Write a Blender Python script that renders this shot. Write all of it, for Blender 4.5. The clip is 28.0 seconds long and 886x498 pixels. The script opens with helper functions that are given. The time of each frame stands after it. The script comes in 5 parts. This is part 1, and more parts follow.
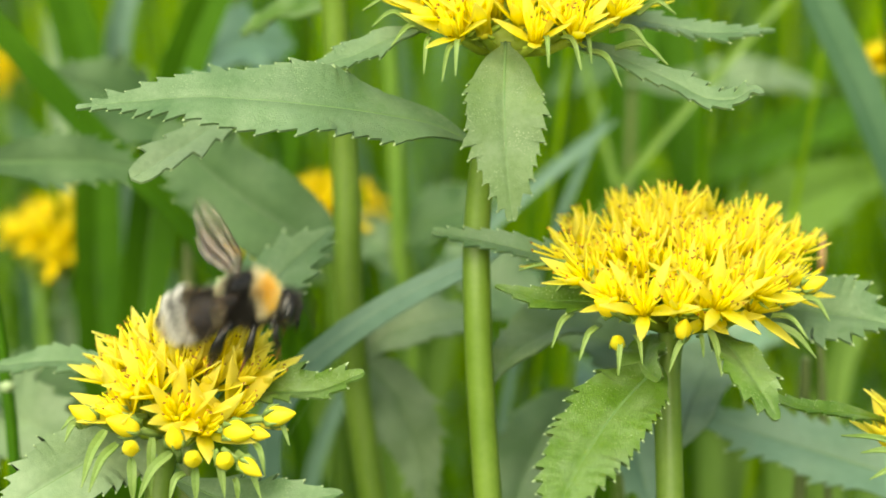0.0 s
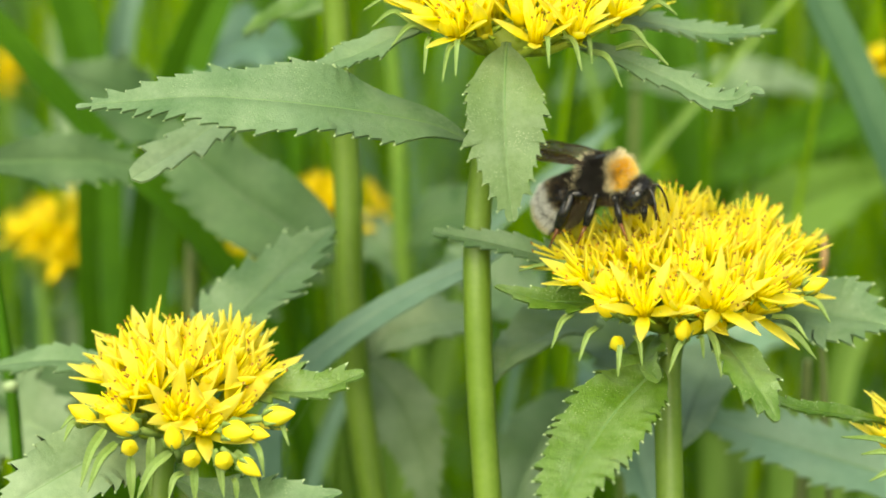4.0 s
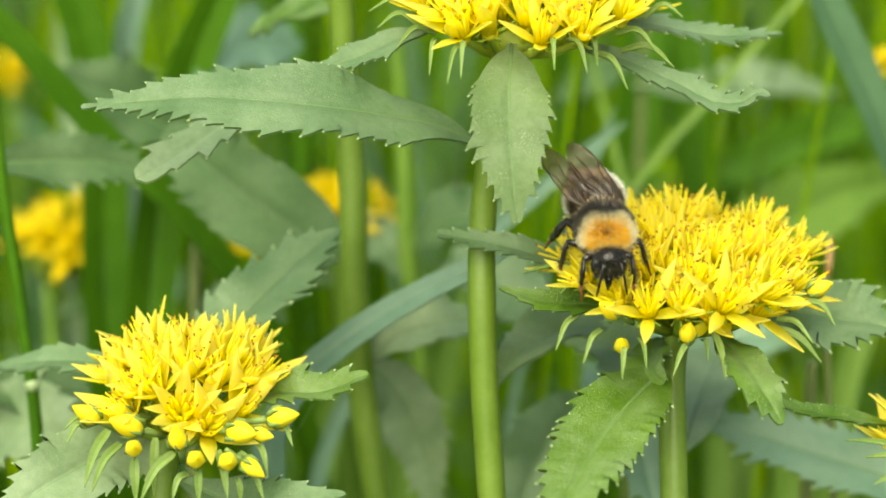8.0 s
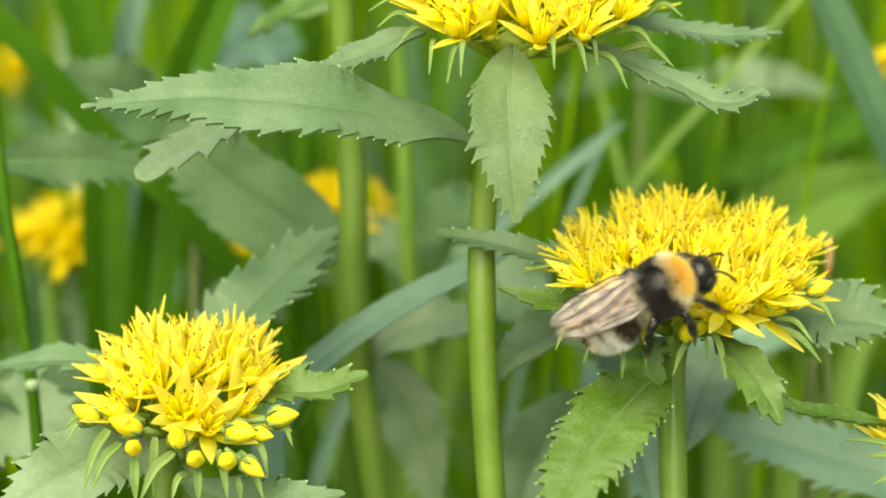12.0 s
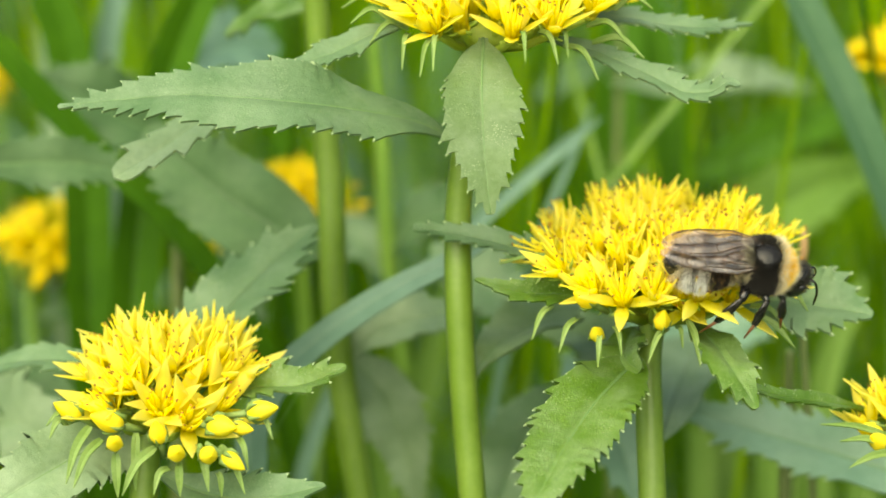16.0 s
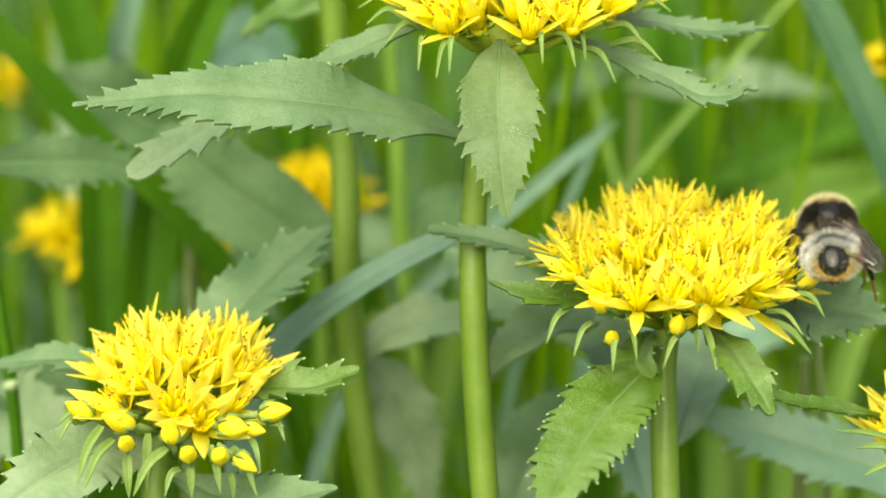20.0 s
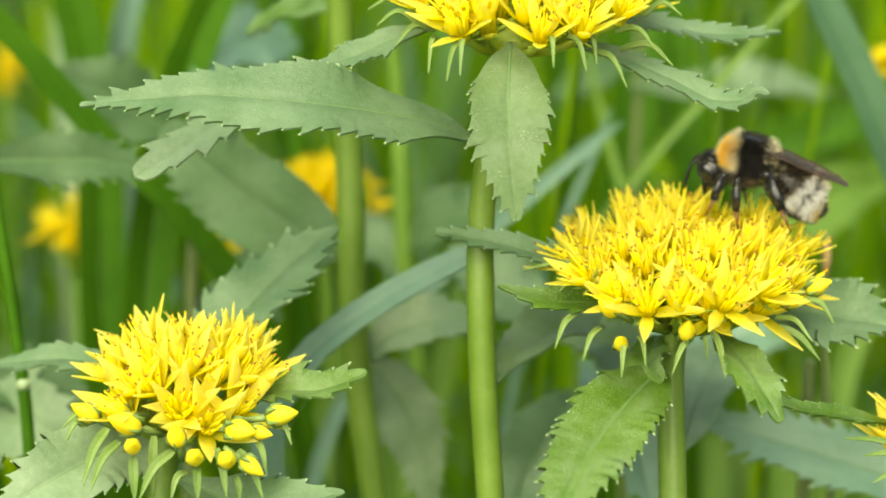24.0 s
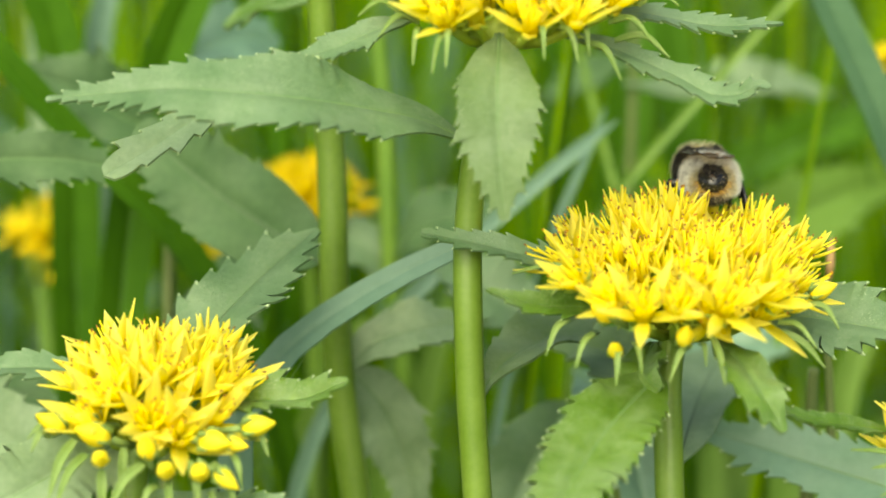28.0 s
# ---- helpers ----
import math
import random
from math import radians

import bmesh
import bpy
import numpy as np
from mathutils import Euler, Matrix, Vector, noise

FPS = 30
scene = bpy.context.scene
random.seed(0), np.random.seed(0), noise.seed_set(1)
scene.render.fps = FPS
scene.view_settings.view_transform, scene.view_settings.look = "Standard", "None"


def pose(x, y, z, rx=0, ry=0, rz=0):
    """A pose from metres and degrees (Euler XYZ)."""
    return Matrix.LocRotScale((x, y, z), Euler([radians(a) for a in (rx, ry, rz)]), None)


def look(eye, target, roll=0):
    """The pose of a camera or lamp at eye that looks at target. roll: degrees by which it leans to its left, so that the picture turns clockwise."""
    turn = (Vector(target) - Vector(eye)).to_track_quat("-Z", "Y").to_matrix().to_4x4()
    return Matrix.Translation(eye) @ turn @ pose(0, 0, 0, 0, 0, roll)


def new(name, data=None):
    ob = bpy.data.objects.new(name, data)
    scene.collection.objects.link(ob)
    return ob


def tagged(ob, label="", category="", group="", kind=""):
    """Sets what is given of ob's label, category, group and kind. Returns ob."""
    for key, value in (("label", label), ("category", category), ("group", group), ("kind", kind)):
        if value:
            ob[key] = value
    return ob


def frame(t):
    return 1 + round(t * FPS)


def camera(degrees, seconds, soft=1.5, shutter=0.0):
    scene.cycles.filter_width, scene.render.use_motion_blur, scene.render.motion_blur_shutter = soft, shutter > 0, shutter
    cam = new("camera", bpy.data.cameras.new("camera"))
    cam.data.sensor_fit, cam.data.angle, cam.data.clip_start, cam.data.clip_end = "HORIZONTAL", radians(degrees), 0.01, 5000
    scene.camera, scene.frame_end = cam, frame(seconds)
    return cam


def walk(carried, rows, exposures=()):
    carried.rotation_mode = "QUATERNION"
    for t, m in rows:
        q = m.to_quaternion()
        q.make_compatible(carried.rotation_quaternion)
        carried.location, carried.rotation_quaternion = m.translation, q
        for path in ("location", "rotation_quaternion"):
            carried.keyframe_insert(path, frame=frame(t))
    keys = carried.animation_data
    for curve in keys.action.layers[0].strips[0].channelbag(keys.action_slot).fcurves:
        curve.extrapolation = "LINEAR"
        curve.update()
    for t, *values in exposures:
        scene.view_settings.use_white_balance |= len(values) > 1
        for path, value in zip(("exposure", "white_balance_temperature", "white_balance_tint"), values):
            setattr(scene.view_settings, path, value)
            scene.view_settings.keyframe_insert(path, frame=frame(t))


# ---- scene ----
cam = camera(20, 28.0, soft=1.8, shutter=0.5)
cam.data.dof.use_dof = True
cam.data.dof.focus_distance = 0.298
cam.data.dof.aperture_fstop = 15.0
PATH = [
    (0.0, pose(-0.00169, -0.28573, 0.45272, 71.984, 0.200, -0.506)),
    (0.5, pose(-0.00053, -0.28582, 0.45255, 72.015, 0.152, -0.313)),
    (1.0, pose(-0.00020, -0.28606, 0.45241, 72.031, 0.216, -0.292)),
    (1.5, pose(-0.00010, -0.28631, 0.45228, 72.071, 0.259, -0.288)),
    (2.0, pose(-0.00057, -0.28606, 0.45234, 72.042, 0.219, -0.357)),
    (2.5, pose(-0.00010, -0.28589, 0.45262, 72.000, 0.209, -0.245)),
    (3.0, pose(-0.00012, -0.28586, 0.45281, 71.964, 0.218, -0.244)),
    (3.5, pose(-0.00031, -0.28573, 0.45256, 72.021, 0.172, -0.234)),
    (5.5, pose(-0.00041, -0.28531, 0.45231, 72.046, 0.057, -0.122)),
    (6.0, pose(-0.00017, -0.28539, 0.45237, 72.037, -0.012, -0.018)),
    (6.5, pose(-0.00020, -0.28562, 0.45192, 72.142, -0.001, -0.015)),
    (7.0, pose(-0.00003, -0.28534, 0.45299, 71.933, -0.055, 0.035)),
    (7.5, pose(-0.00018, -0.28552, 0.45245, 72.051, 0.015, -0.034)),
    (8.0, pose(-0.00019, -0.28542, 0.45241, 72.061, 0.005, -0.029)),
    (8.5, pose(-0.00005, -0.28545, 0.45272, 72.003, -0.006, -0.000)),
    (9.0, pose(-0.00000, -0.28534, 0.45273, 71.999, -0.001, 0.001)),
    (9.5, pose(-0.00007, -0.28521, 0.45315, 71.916, -0.050, -0.002)),
    (10.0, pose(0.00002, -0.28530, 0.45271, 71.999, -0.000, 0.001)),
    (10.5, pose(0.00008, -0.28505, 0.45293, 71.942, -0.017, 0.021)),
    (11.0, pose(-0.00000, -0.28530, 0.45270, 72.000, -0.002, 0.001)),
    (11.5, pose(-0.00011, -0.28515, 0.45271, 71.983, 0.009, -0.018)),
    (12.0, pose(-0.00002, -0.28532, 0.45268, 71.998, 0.001, 0.001)),
    (12.5, pose(-0.00012, -0.28534, 0.45274, 71.988, -0.016, -0.015)),
    (14.5, pose(-0.00001, -0.28573, 0.45270, 72.024, 0.039, -0.088)),
    (15.0, pose(0.00034, -0.28648, 0.45232, 72.109, 0.200, -0.174)),
    (15.5, pose(0.00163, -0.28829, 0.45082, 72.326, 0.769, -0.417)),
    (16.0, pose(0.00208, -0.28898, 0.45068, 72.403, 0.843, -0.425)),
    (16.5, pose(0.00305, -0.29041, 0.44992, 72.539, 1.178, -0.536)),
    (17.0, pose(0.00252, -0.28897, 0.44937, 72.614, 0.949, -0.296)),
    (17.5, pose(0.00193, -0.29282, 0.44858, 72.666, 1.236, -0.821)),
    (18.0, pose(0.00184, -0.29145, 0.44825, 72.751, 0.892, -0.535)),
    (18.5, pose(0.00179, -0.28948, 0.44945, 72.509, 0.939, -0.406)),
    (19.0, pose(0.00215, -0.28853, 0.44978, 72.548, 0.783, -0.228)),
    (19.5, pose(0.00175, -0.28820, 0.45005, 72.497, 0.531, -0.162)),
    (20.0, pose(0.00176, -0.28751, 0.44999, 72.498, 0.450, -0.009)),
    (20.5, pose(0.00122, -0.28688, 0.44998, 72.511, 0.227, 0.061)),
    (21.0, pose(-0.00133, -0.28545, 0.45223, 72.057, -0.132, -0.240)),
    (21.5, pose(-0.00186, -0.28459, 0.45236, 72.015, -0.373, -0.140)),
    (23.5, pose(-0.00138, -0.28557, 0.45174, 72.151, -0.091, -0.261)),
    (24.0, pose(-0.00145, -0.28540, 0.45188, 72.114, -0.092, -0.276)),
    (24.5, pose(-0.00137, -0.28556, 0.45220, 72.042, -0.077, -0.296)),
    (25.0, pose(-0.00135, -0.28563, 0.45219, 72.030, -0.062, -0.306)),
    (25.5, pose(-0.00153, -0.28558, 0.45075, 72.270, -0.111, -0.303)),
    (26.0, pose(-0.00230, -0.28509, 0.45059, 72.209, -0.112, -0.326)),
    (26.5, pose(-0.00120, -0.28579, 0.45129, 72.180, 0.020, -0.288)),
    (27.0, pose(-0.00064, -0.28143, 0.44998, 72.142, -0.022, -0.262)),
    (27.5, pose(-0.00030, -0.27396, 0.44712, 72.304, -0.040, -0.334)),
    (28.0, pose(-0.00026, -0.27164, 0.44603, 72.425, -0.089, -0.398)),
]
walk(cam, PATH, exposures=[(0, 0.68, 7950, -5), (12, 0.68, 7950, -5), (16, 0.72, 7950, -5), (18, 0.78, 7950, -5), (20, 0.75, 7950, -5), (24, 0.73, 7950, -5), (28, 0.71, 7950, -5)])

# ---- daylight: bright, thinly overcast ----
world = bpy.data.worlds.new("sky")
scene.world = world
world.use_nodes = True
wn, wl = world.node_tree.nodes, world.node_tree.links
sky = wn.new("ShaderNodeTexSky")
sky.sky_type = "NISHITA"
sky.sun_disc = False
sky.sun_elevation, sky.sun_rotation = radians(52), radians(200)
sky.dust_density, sky.air_density = 4.0, 1.2
wl.new(sky.outputs[0], wn["Background"].inputs[0])
wn["Background"].inputs[1].default_value = 0.15
sun = new("sun", bpy.data.lights.new("sun", "SUN"))
sun.data.energy, sun.data.angle, sun.data.color = 3.4, radians(80), (1.0, 0.96, 0.88)
sun.matrix_world = look((0, 0, 5), (0.8, 2.2, 5 - 3.0))


# ---- materials ----
def material(name, col, col2=None, scale=400.0, rough=0.55, through_light=0.0, bump=0.0, island=0.0, rand=0.0, spec=0.4, fine=0.0, bloom=0.0):
    """Procedural surface: two tones mixed by noise at two scales, with optional thin-leaf light transmission."""
    m = bpy.data.materials.new(name)
    m.use_nodes = True
    n, l = m.node_tree.nodes, m.node_tree.links
    b = n["Principled BSDF"]
    b.inputs["Roughness"].default_value = rough
    b.inputs["Specular IOR Level"].default_value = spec
    tc = n.new("ShaderNodeTexCoord")
    big, small = n.new("ShaderNodeTexNoise"), n.new("ShaderNodeTexNoise")
    big.inputs["Scale"].default_value, big.inputs["Detail"].default_value = scale, 3
    small.inputs["Scale"].default_value, small.inputs["Detail"].default_value = scale * 9, 2
    for t in (big, small):
        l.new(tc.outputs["Object"], t.inputs["Vector"])
    add = n.new("ShaderNodeMath")
    add.operation = "MULTIPLY_ADD"
    l.new(small.outputs[0], add.inputs[0])
    add.inputs[1].default_value = 0.45
    l.new(big.outputs[0], add.inputs[2])
    ramp = n.new("ShaderNodeValToRGB")
    ramp.color_ramp.elements[0].position, ramp.color_ramp.elements[1].position = 0.48, 0.95
    ramp.color_ramp.elements[0].color = (*col, 1)
    ramp.color_ramp.elements[1].color = (*(col2 or [min(1, c * 1.3) for c in col]), 1)
    l.new(add.outputs[0], ramp.inputs[0])
    out = ramp.outputs[0]
    if fine:
        vor, less = n.new("ShaderNodeTexVoronoi"), n.new("ShaderNodeMapRange")
        vor.inputs["Scale"].default_value = 3600
        l.new(tc.outputs["Object"], vor.inputs["Vector"])
        l.new(vor.outputs["Distance"], less.inputs["Value"])
        less.inputs["From Min"].default_value, less.inputs["From Max"].default_value = 0.08, 0.32
        less.inputs["To Min"].default_value, less.inputs["To Max"].default_value = fine, 0.0
        dots = n.new("ShaderNodeMix")
        dots.data_type = "RGBA"
        dots.inputs["B"].default_value = (0.42, 0.50, 0.32, 1)
        patch = n.new("ShaderNodeMath")
        patch.operation = "MULTIPLY"
        gate, cloud = n.new("ShaderNodeMapRange"), n.new("ShaderNodeTexNoise")
        cloud.inputs["Scale"].default_value, cloud.inputs["Detail"].default_value = 420, 4
        l.new(tc.outputs["Object"], cloud.inputs["Vector"])
        gate.inputs["From Min"].default_value, gate.inputs["From Max"].default_value = 0.44, 0.66
        l.new(cloud.outputs[0], gate.inputs["Value"])
        l.new(less.outputs[0], patch.inputs[0])
        l.new(gate.outputs[0], patch.inputs[1])
        l.new(patch.outputs[0], dots.inputs["Factor"])
        l.new(out, dots.inputs["A"])
        out = dots.outputs["Result"]
        # Noise patches: waxy bloom, with the leaf's whitish sheen painted in too.
        wax, veil, soft_mix = n.new("ShaderNodeTexNoise"), n.new("ShaderNodeMapRange"), n.new("ShaderNodeMix")
        wax.inputs["Scale"].default_value, wax.inputs["Detail"].default_value, wax.inputs["Roughness"].default_value = 160, 6, 0.65
        l.new(tc.outputs["Object"], wax.inputs["Vector"])
        l.new(wax.outputs[0], veil.inputs["Value"])
        veil.inputs["From Min"].default_value, veil.inputs["From Max"].default_value, veil.inputs["To Max"].default_value = 0.46, 0.70, bloom
        soft_mix.data_type = "RGBA"
        soft_mix.inputs["B"].default_value = (0.30, 0.39, 0.28, 1)
        l.new(veil.outputs[0], soft_mix.inputs["Factor"])
        l.new(out, soft_mix.inputs["A"])
        out = soft_mix.outputs["Result"]
    if island or rand:
        src = n.new("ShaderNodeNewGeometry").outputs["Random Per Island"] if island else n.new("ShaderNodeObjectInfo").outputs["Random"]
        hsv = n.new("ShaderNodeHueSaturation")
        mr = n.new("ShaderNodeMapRange")
        k = island or rand
        mr.inputs["To Min"].default_value, mr.inputs["To Max"].default_value = 1 - k, 1 + k
        l.new(src, mr.inputs["Value"])
        l.new(mr.outputs[0], hsv.inputs["Value"])
        hr = n.new("ShaderNodeMapRange")
        hr.inputs["To Min"].default_value, hr.inputs["To Max"].default_value = 0.5 + 0.05 * k, 0.5 - 0.05 * k
        l.new(src, hr.inputs["Value"])
        l.new(hr.outputs[0], hsv.inputs["Hue"])
        l.new(out, hsv.inputs["Color"])
        out = hsv.outputs[0]
    l.new(out, b.inputs["Base Color"])
    if bump:
        bp = n.new("ShaderNodeBump")
        bp.inputs["Strength"].default_value, bp.inputs["Distance"].default_value = bump, 0.0002
        height = add.outputs[0]
        if fine:
            cells, pebble = n.new("ShaderNodeTexVoronoi"), n.new("ShaderNodeMath")
            cells.inputs["Scale"].default_value = 5200
            l.new(tc.outputs["Object"], cells.inputs["Vector"])
            pebble.operation = "MULTIPLY_ADD"
            pebble.inputs[1].default_value = -0.35
            l.new(cells.outputs["Distance"], pebble.inputs[0])
            l.new(height, pebble.inputs[2])
            height = pebble.outputs[0]
        l.new(height, bp.inputs["Height"])
        l.new(bp.outputs[0], b.inputs["Normal"])
    if through_light:
        tr, mx = n.new("ShaderNodeBsdfTranslucent"), n.new("ShaderNodeMixShader")
        l.new(out, tr.inputs["Color"])
        mx.inputs[0].default_value = through_light
        l.new(b.outputs[0], mx.inputs[1])
        l.new(tr.outputs[0], mx.inputs[2])
        l.new(mx.outputs[0], n["Material Output"].inputs["Surface"])
    return m


PETAL = material("petal_yellow", (0.93, 0.82, 0.022), (0.96, 0.89, 0.14), 420, 0.5, 0.68, 0.1, rand=0.06, spec=0.35)
# petals pale towards their tips
pn, pl = PETAL.node_tree.nodes, PETAL.node_tree.links
psep, prange, pmix = pn.new("ShaderNodeSeparateXYZ"), pn.new("ShaderNodeMapRange"), pn.new("ShaderNodeMix")
pl.new(pn["Texture Coordinate"].outputs["Object"], psep.inputs[0])
pl.new(psep.outputs[0], prange.inputs["Value"])
prange.inputs["From Min"].default_value, prange.inputs["From Max"].default_value = 0.0028, 0.0068
prange.inputs["To Max"].default_value = 0.75
pmix.data_type = "RGBA"
pmix.inputs["B"].default_value = (0.98, 0.92, 0.34, 1)
pl.new(prange.outputs[0], pmix.inputs["Factor"])
ptone = pn["Hue/Saturation/Value"].outputs[0]
pl.new(ptone, pmix.inputs["A"])
pl.new(pmix.outputs["Result"], pn["Principled BSDF"].inputs["Base Color"])
pl.new(pmix.outputs["Result"], pn["Translucent BSDF"].inputs["Color"])
# Far petals: a deeper yellow, with the grass's shade darkened into it.
PETAL_SHADED = material("petal_shaded_deep_yellow", (0.66, 0.49, 0.006), (0.76, 0.60, 0.02), 300, 0.6, 0.3, rand=0.06, spec=0.2)
STAMEN = material("stamen_yellow", (0.95, 0.83, 0.04), (0.97, 0.89, 0.14), 300, 0.5, 0.62)
ANTHER = material("anther_brown", (0.12, 0.058, 0.008), (0.38, 0.17, 0.02), 900, 0.7)
ANTHER_ORANGE = material("anther_orange", (0.52, 0.20, 0.012), (0.74, 0.36, 0.03), 900, 0.7, 0.2)
CARPEL = material("carpel_yellow", (0.90, 0.82, 0.04), (0.93, 0.87, 0.10), 300, 0.45, 0.62)
BUD = material("bud_yellow", (0.88, 0.70, 0.02), (0.94, 0.84, 0.08), 350, 0.5, 0.3, 0.15, rand=0.10, spec=0.3)
LEAF = material("leaf_green", (0.074, 0.154, 0.058), (0.138, 0.232, 0.112), 150, 0.45, 0.22, 0.9, spec=0.5, fine=0.5, bloom=0.22)
# Warmer, lighter copy of the leaf green, sunlight put into the colour.
LEAF_SUN = material("leaf_sunlit_green", (0.088, 0.164, 0.046), (0.152, 0.238, 0.096), 150, 0.45, 0.28, 0.9, spec=0.45, fine=0.75, bloom=0.24)
# Pale leaf green, with sky sheen on some leaves put into the colour.
LEAF_PALE = material("leaf_pale", (0.128, 0.216, 0.098), (0.225, 0.322, 0.180), 130, 0.5, 0.22, 0.7, spec=0.45, fine=0.4, bloom=0.25)
LEAF_FRESH = material("leaf_fresh_green", (0.060, 0.142, 0.008), (0.122, 0.228, 0.034), 160, 0.32, 0.25, 1.0, spec=0.6, fine=1.0, bloom=0.28)
LEAF_BLUE = material("leaf_glaucous", (0.045, 0.104, 0.036), (0.086, 0.158, 0.064), 110, 0.55, 0.22, 0.4, spec=0.25)
# Glaucous leaf green with the sky's reflection painted into the colour.
LEAF_SKYLIT = material("leaf_skylit", (0.135, 0.255, 0.165), (0.200, 0.335, 0.230), 80, 0.4, 0.25, 0.2, spec=0.5)
BLADE_BLUE = material("blade_glaucous", (0.100, 0.200, 0.135), (0.155, 0.270, 0.195), 60, 0.5, 0.25, 0.1, spec=0.4)
BLADE = material("blade_green", (0.030, 0.100, 0.003), (0.052, 0.145, 0.006), 40, 0.6, 0.2, 0.1, spec=0.12)
# Darker copy of the glaucous blade, its shade put into the colour.
BLADE_SHADED = material("blade_shaded_blue_green", (0.052, 0.128, 0.060), (0.080, 0.165, 0.085), 60, 0.5, 0.2, 0.1, spec=0.25)
BEAD = material("tooth_bead", (0.27, 0.39, 0.18), (0.42, 0.53, 0.32), 900, 0.3, 0.2)
RIB = material("midrib_pale", (0.105, 0.200, 0.066), (0.150, 0.255, 0.105), 300, 0.5, 0.2)
RIB_DARK = material("midrib_dark", (0.040, 0.085, 0.030), (0.060, 0.110, 0.045), 300, 0.5, 0.2)
STALK = material("stalk_yellow_green", (0.30, 0.42, 0.045), (0.42, 0.54, 0.09), 300, 0.45, 0.4, 0.1)
BRACT = material("bract_green", (0.190, 0.310, 0.070), (0.290, 0.410, 0.140), 300, 0.42, 0.35, 0.15)
STEM = material("stem_green", (0.090, 0.164, 0.016), (0.135, 0.220, 0.033), 140, 0.42, 0.0, 0.25)
STEM_FAR = material("stem_far_green", (0.075, 0.165, 0.014), (0.120, 0.220, 0.026), 100, 0.5)
STEM_DULL = material("stem_dull", (0.08, 0.12, 0.03), (0.12, 0.15, 0.05), 140, 0.6)
LEAF_MID = material("leaf_mid_green", (0.088, 0.180, 0.020), (0.130, 0.240, 0.036), 60, 0.5, 0.3, 0.2, spec=0.25)
LEAF_LIGHT = material("leaf_light_green", (0.120, 0.235, 0.032), (0.175, 0.310, 0.060), 60, 0.5, 0.3, 0.2, spec=0.25)
DRY = material("dry_brown", (0.27, 0.16, 0.07), (0.40, 0.26, 0.12), 200, 0.7)
MEADOW = material("meadow_green", (0.066, 0.180, 0.002), (0.165, 0.325, 0.005), 15, 0.6, 0.4, 0, island=0.6, spec=0.12)
MEADOW_DARK = material("meadow_dark", (0.024, 0.074, 0.003), (0.042, 0.112, 0.005), 15, 0.6, 0.3, 0, island=0.4, spec=0.12)
SOIL = material("soil_and_moss", (0.035, 0.060, 0.012), (0.070, 0.110, 0.020), 30, 0.9, 0, 0.5)


# ---- geometry helpers (lengths in millimetres) ----
class Geo:
    """Gathers vertices and faces, with a material slot for each face."""

    def __init__(self):
        self.v, self.f, self.m = [], [], []

    def add(self, verts, faces, slot=0):
        k = len(self.v)
        self.v += [tuple(v) for v in verts]
        self.f += [tuple(i + k for i in f) for f in faces]
        self.m += [slot] * len(faces)

    def tube(self, pts, radii, n=8, slot=0, flat=1.0):
        pts = [Vector(p) for p in pts]
        side = None
        ring = []
        for i, p in enumerate(pts):
            t = (pts[min(i + 1, len(pts) - 1)] - pts[max(i - 1, 0)]).normalized()
            ref = side if side is not None else (Vector((0, -1, 0)) if abs(t.y) < 0.8 else Vector((0, 0, 1)))
            side = (ref - t * ref.dot(t)).normalized()
            other = t.cross(side)
            r = radii[i] if hasattr(radii, "__len__") else radii
            ring += [p + side * (math.cos(a) * r * flat) + other * (math.sin(a) * r) for a in [2 * math.pi * j / n for j in range(n)]]
        faces = [(i * n + j, i * n + (j + 1) % n, (i + 1) * n + (j + 1) % n, (i + 1) * n + j) for i in range(len(pts) - 1) for j in range(n)]
        faces += [tuple(range(n))[::-1], tuple((len(pts) - 1) * n + j for j in range(n))]
        self.add(ring, faces, slot)

    def ball(self, c, r, m=None, nu=12, nv=8, slot=0, shape=None):
        r = r if hasattr(r, "__len__") else (r, r, r)
        vs = [Vector((0, 0, 1))]
        for i in range(1, nv):
            th = math.pi * i / nv
            vs += [Vector((math.sin(th) * math.cos(2 * math.pi * j / nu), math.sin(th) * math.sin(2 * math.pi * j / nu), math.cos(th))) for j in range(nu)]
        vs.append(Vector((0, 0, -1)))
        if shape:
            vs = [shape(v) for v in vs]
        vs = [Vector((v.x * r[0], v.y * r[1], v.z * r[2])) for v in vs]
        vs = [Vector(c) + (m @ v if m else v) for v in vs]
        fs = [(0, 1 + j, 1 + (j + 1) % nu) for j in range(nu)]
        for i in range(nv - 2):
            a = 1 + i * nu
            fs += [(a + j, a + nu + j, a + nu + (j + 1) % nu, a + (j + 1) % nu) for j in range(nu)]
        a, z = 1 + (nv - 2) * nu, len(vs) - 1
        fs += [(a + j, z, a + (j + 1) % nu) for j in range(nu)]
        self.add(vs, fs, slot)

    def mesh(self, name, mats, smooth=True):
        me = bpy.data.meshes.new(name)
        me.from_pydata([(x / 1000, y / 1000, z / 1000) for x, y, z in self.v], [], self.f)
        for m in mats:
            me.materials.append(m)
        me.polygons.foreach_set("material_index", self.m)
        me.polygons.foreach_set("use_smooth", [smooth] * len(self.f))
        me.update()
        return me


def part(name, data, parent, label=""):
    """Links a mesh as one part under a thing or under a part."""
    ob = new(name, data)
    ob.parent = parent
    if label:
        ob["label"] = label
    return ob


def thing(name, label, category, group="", kind=""):
    return tagged(new(name), label, category, group, kind)


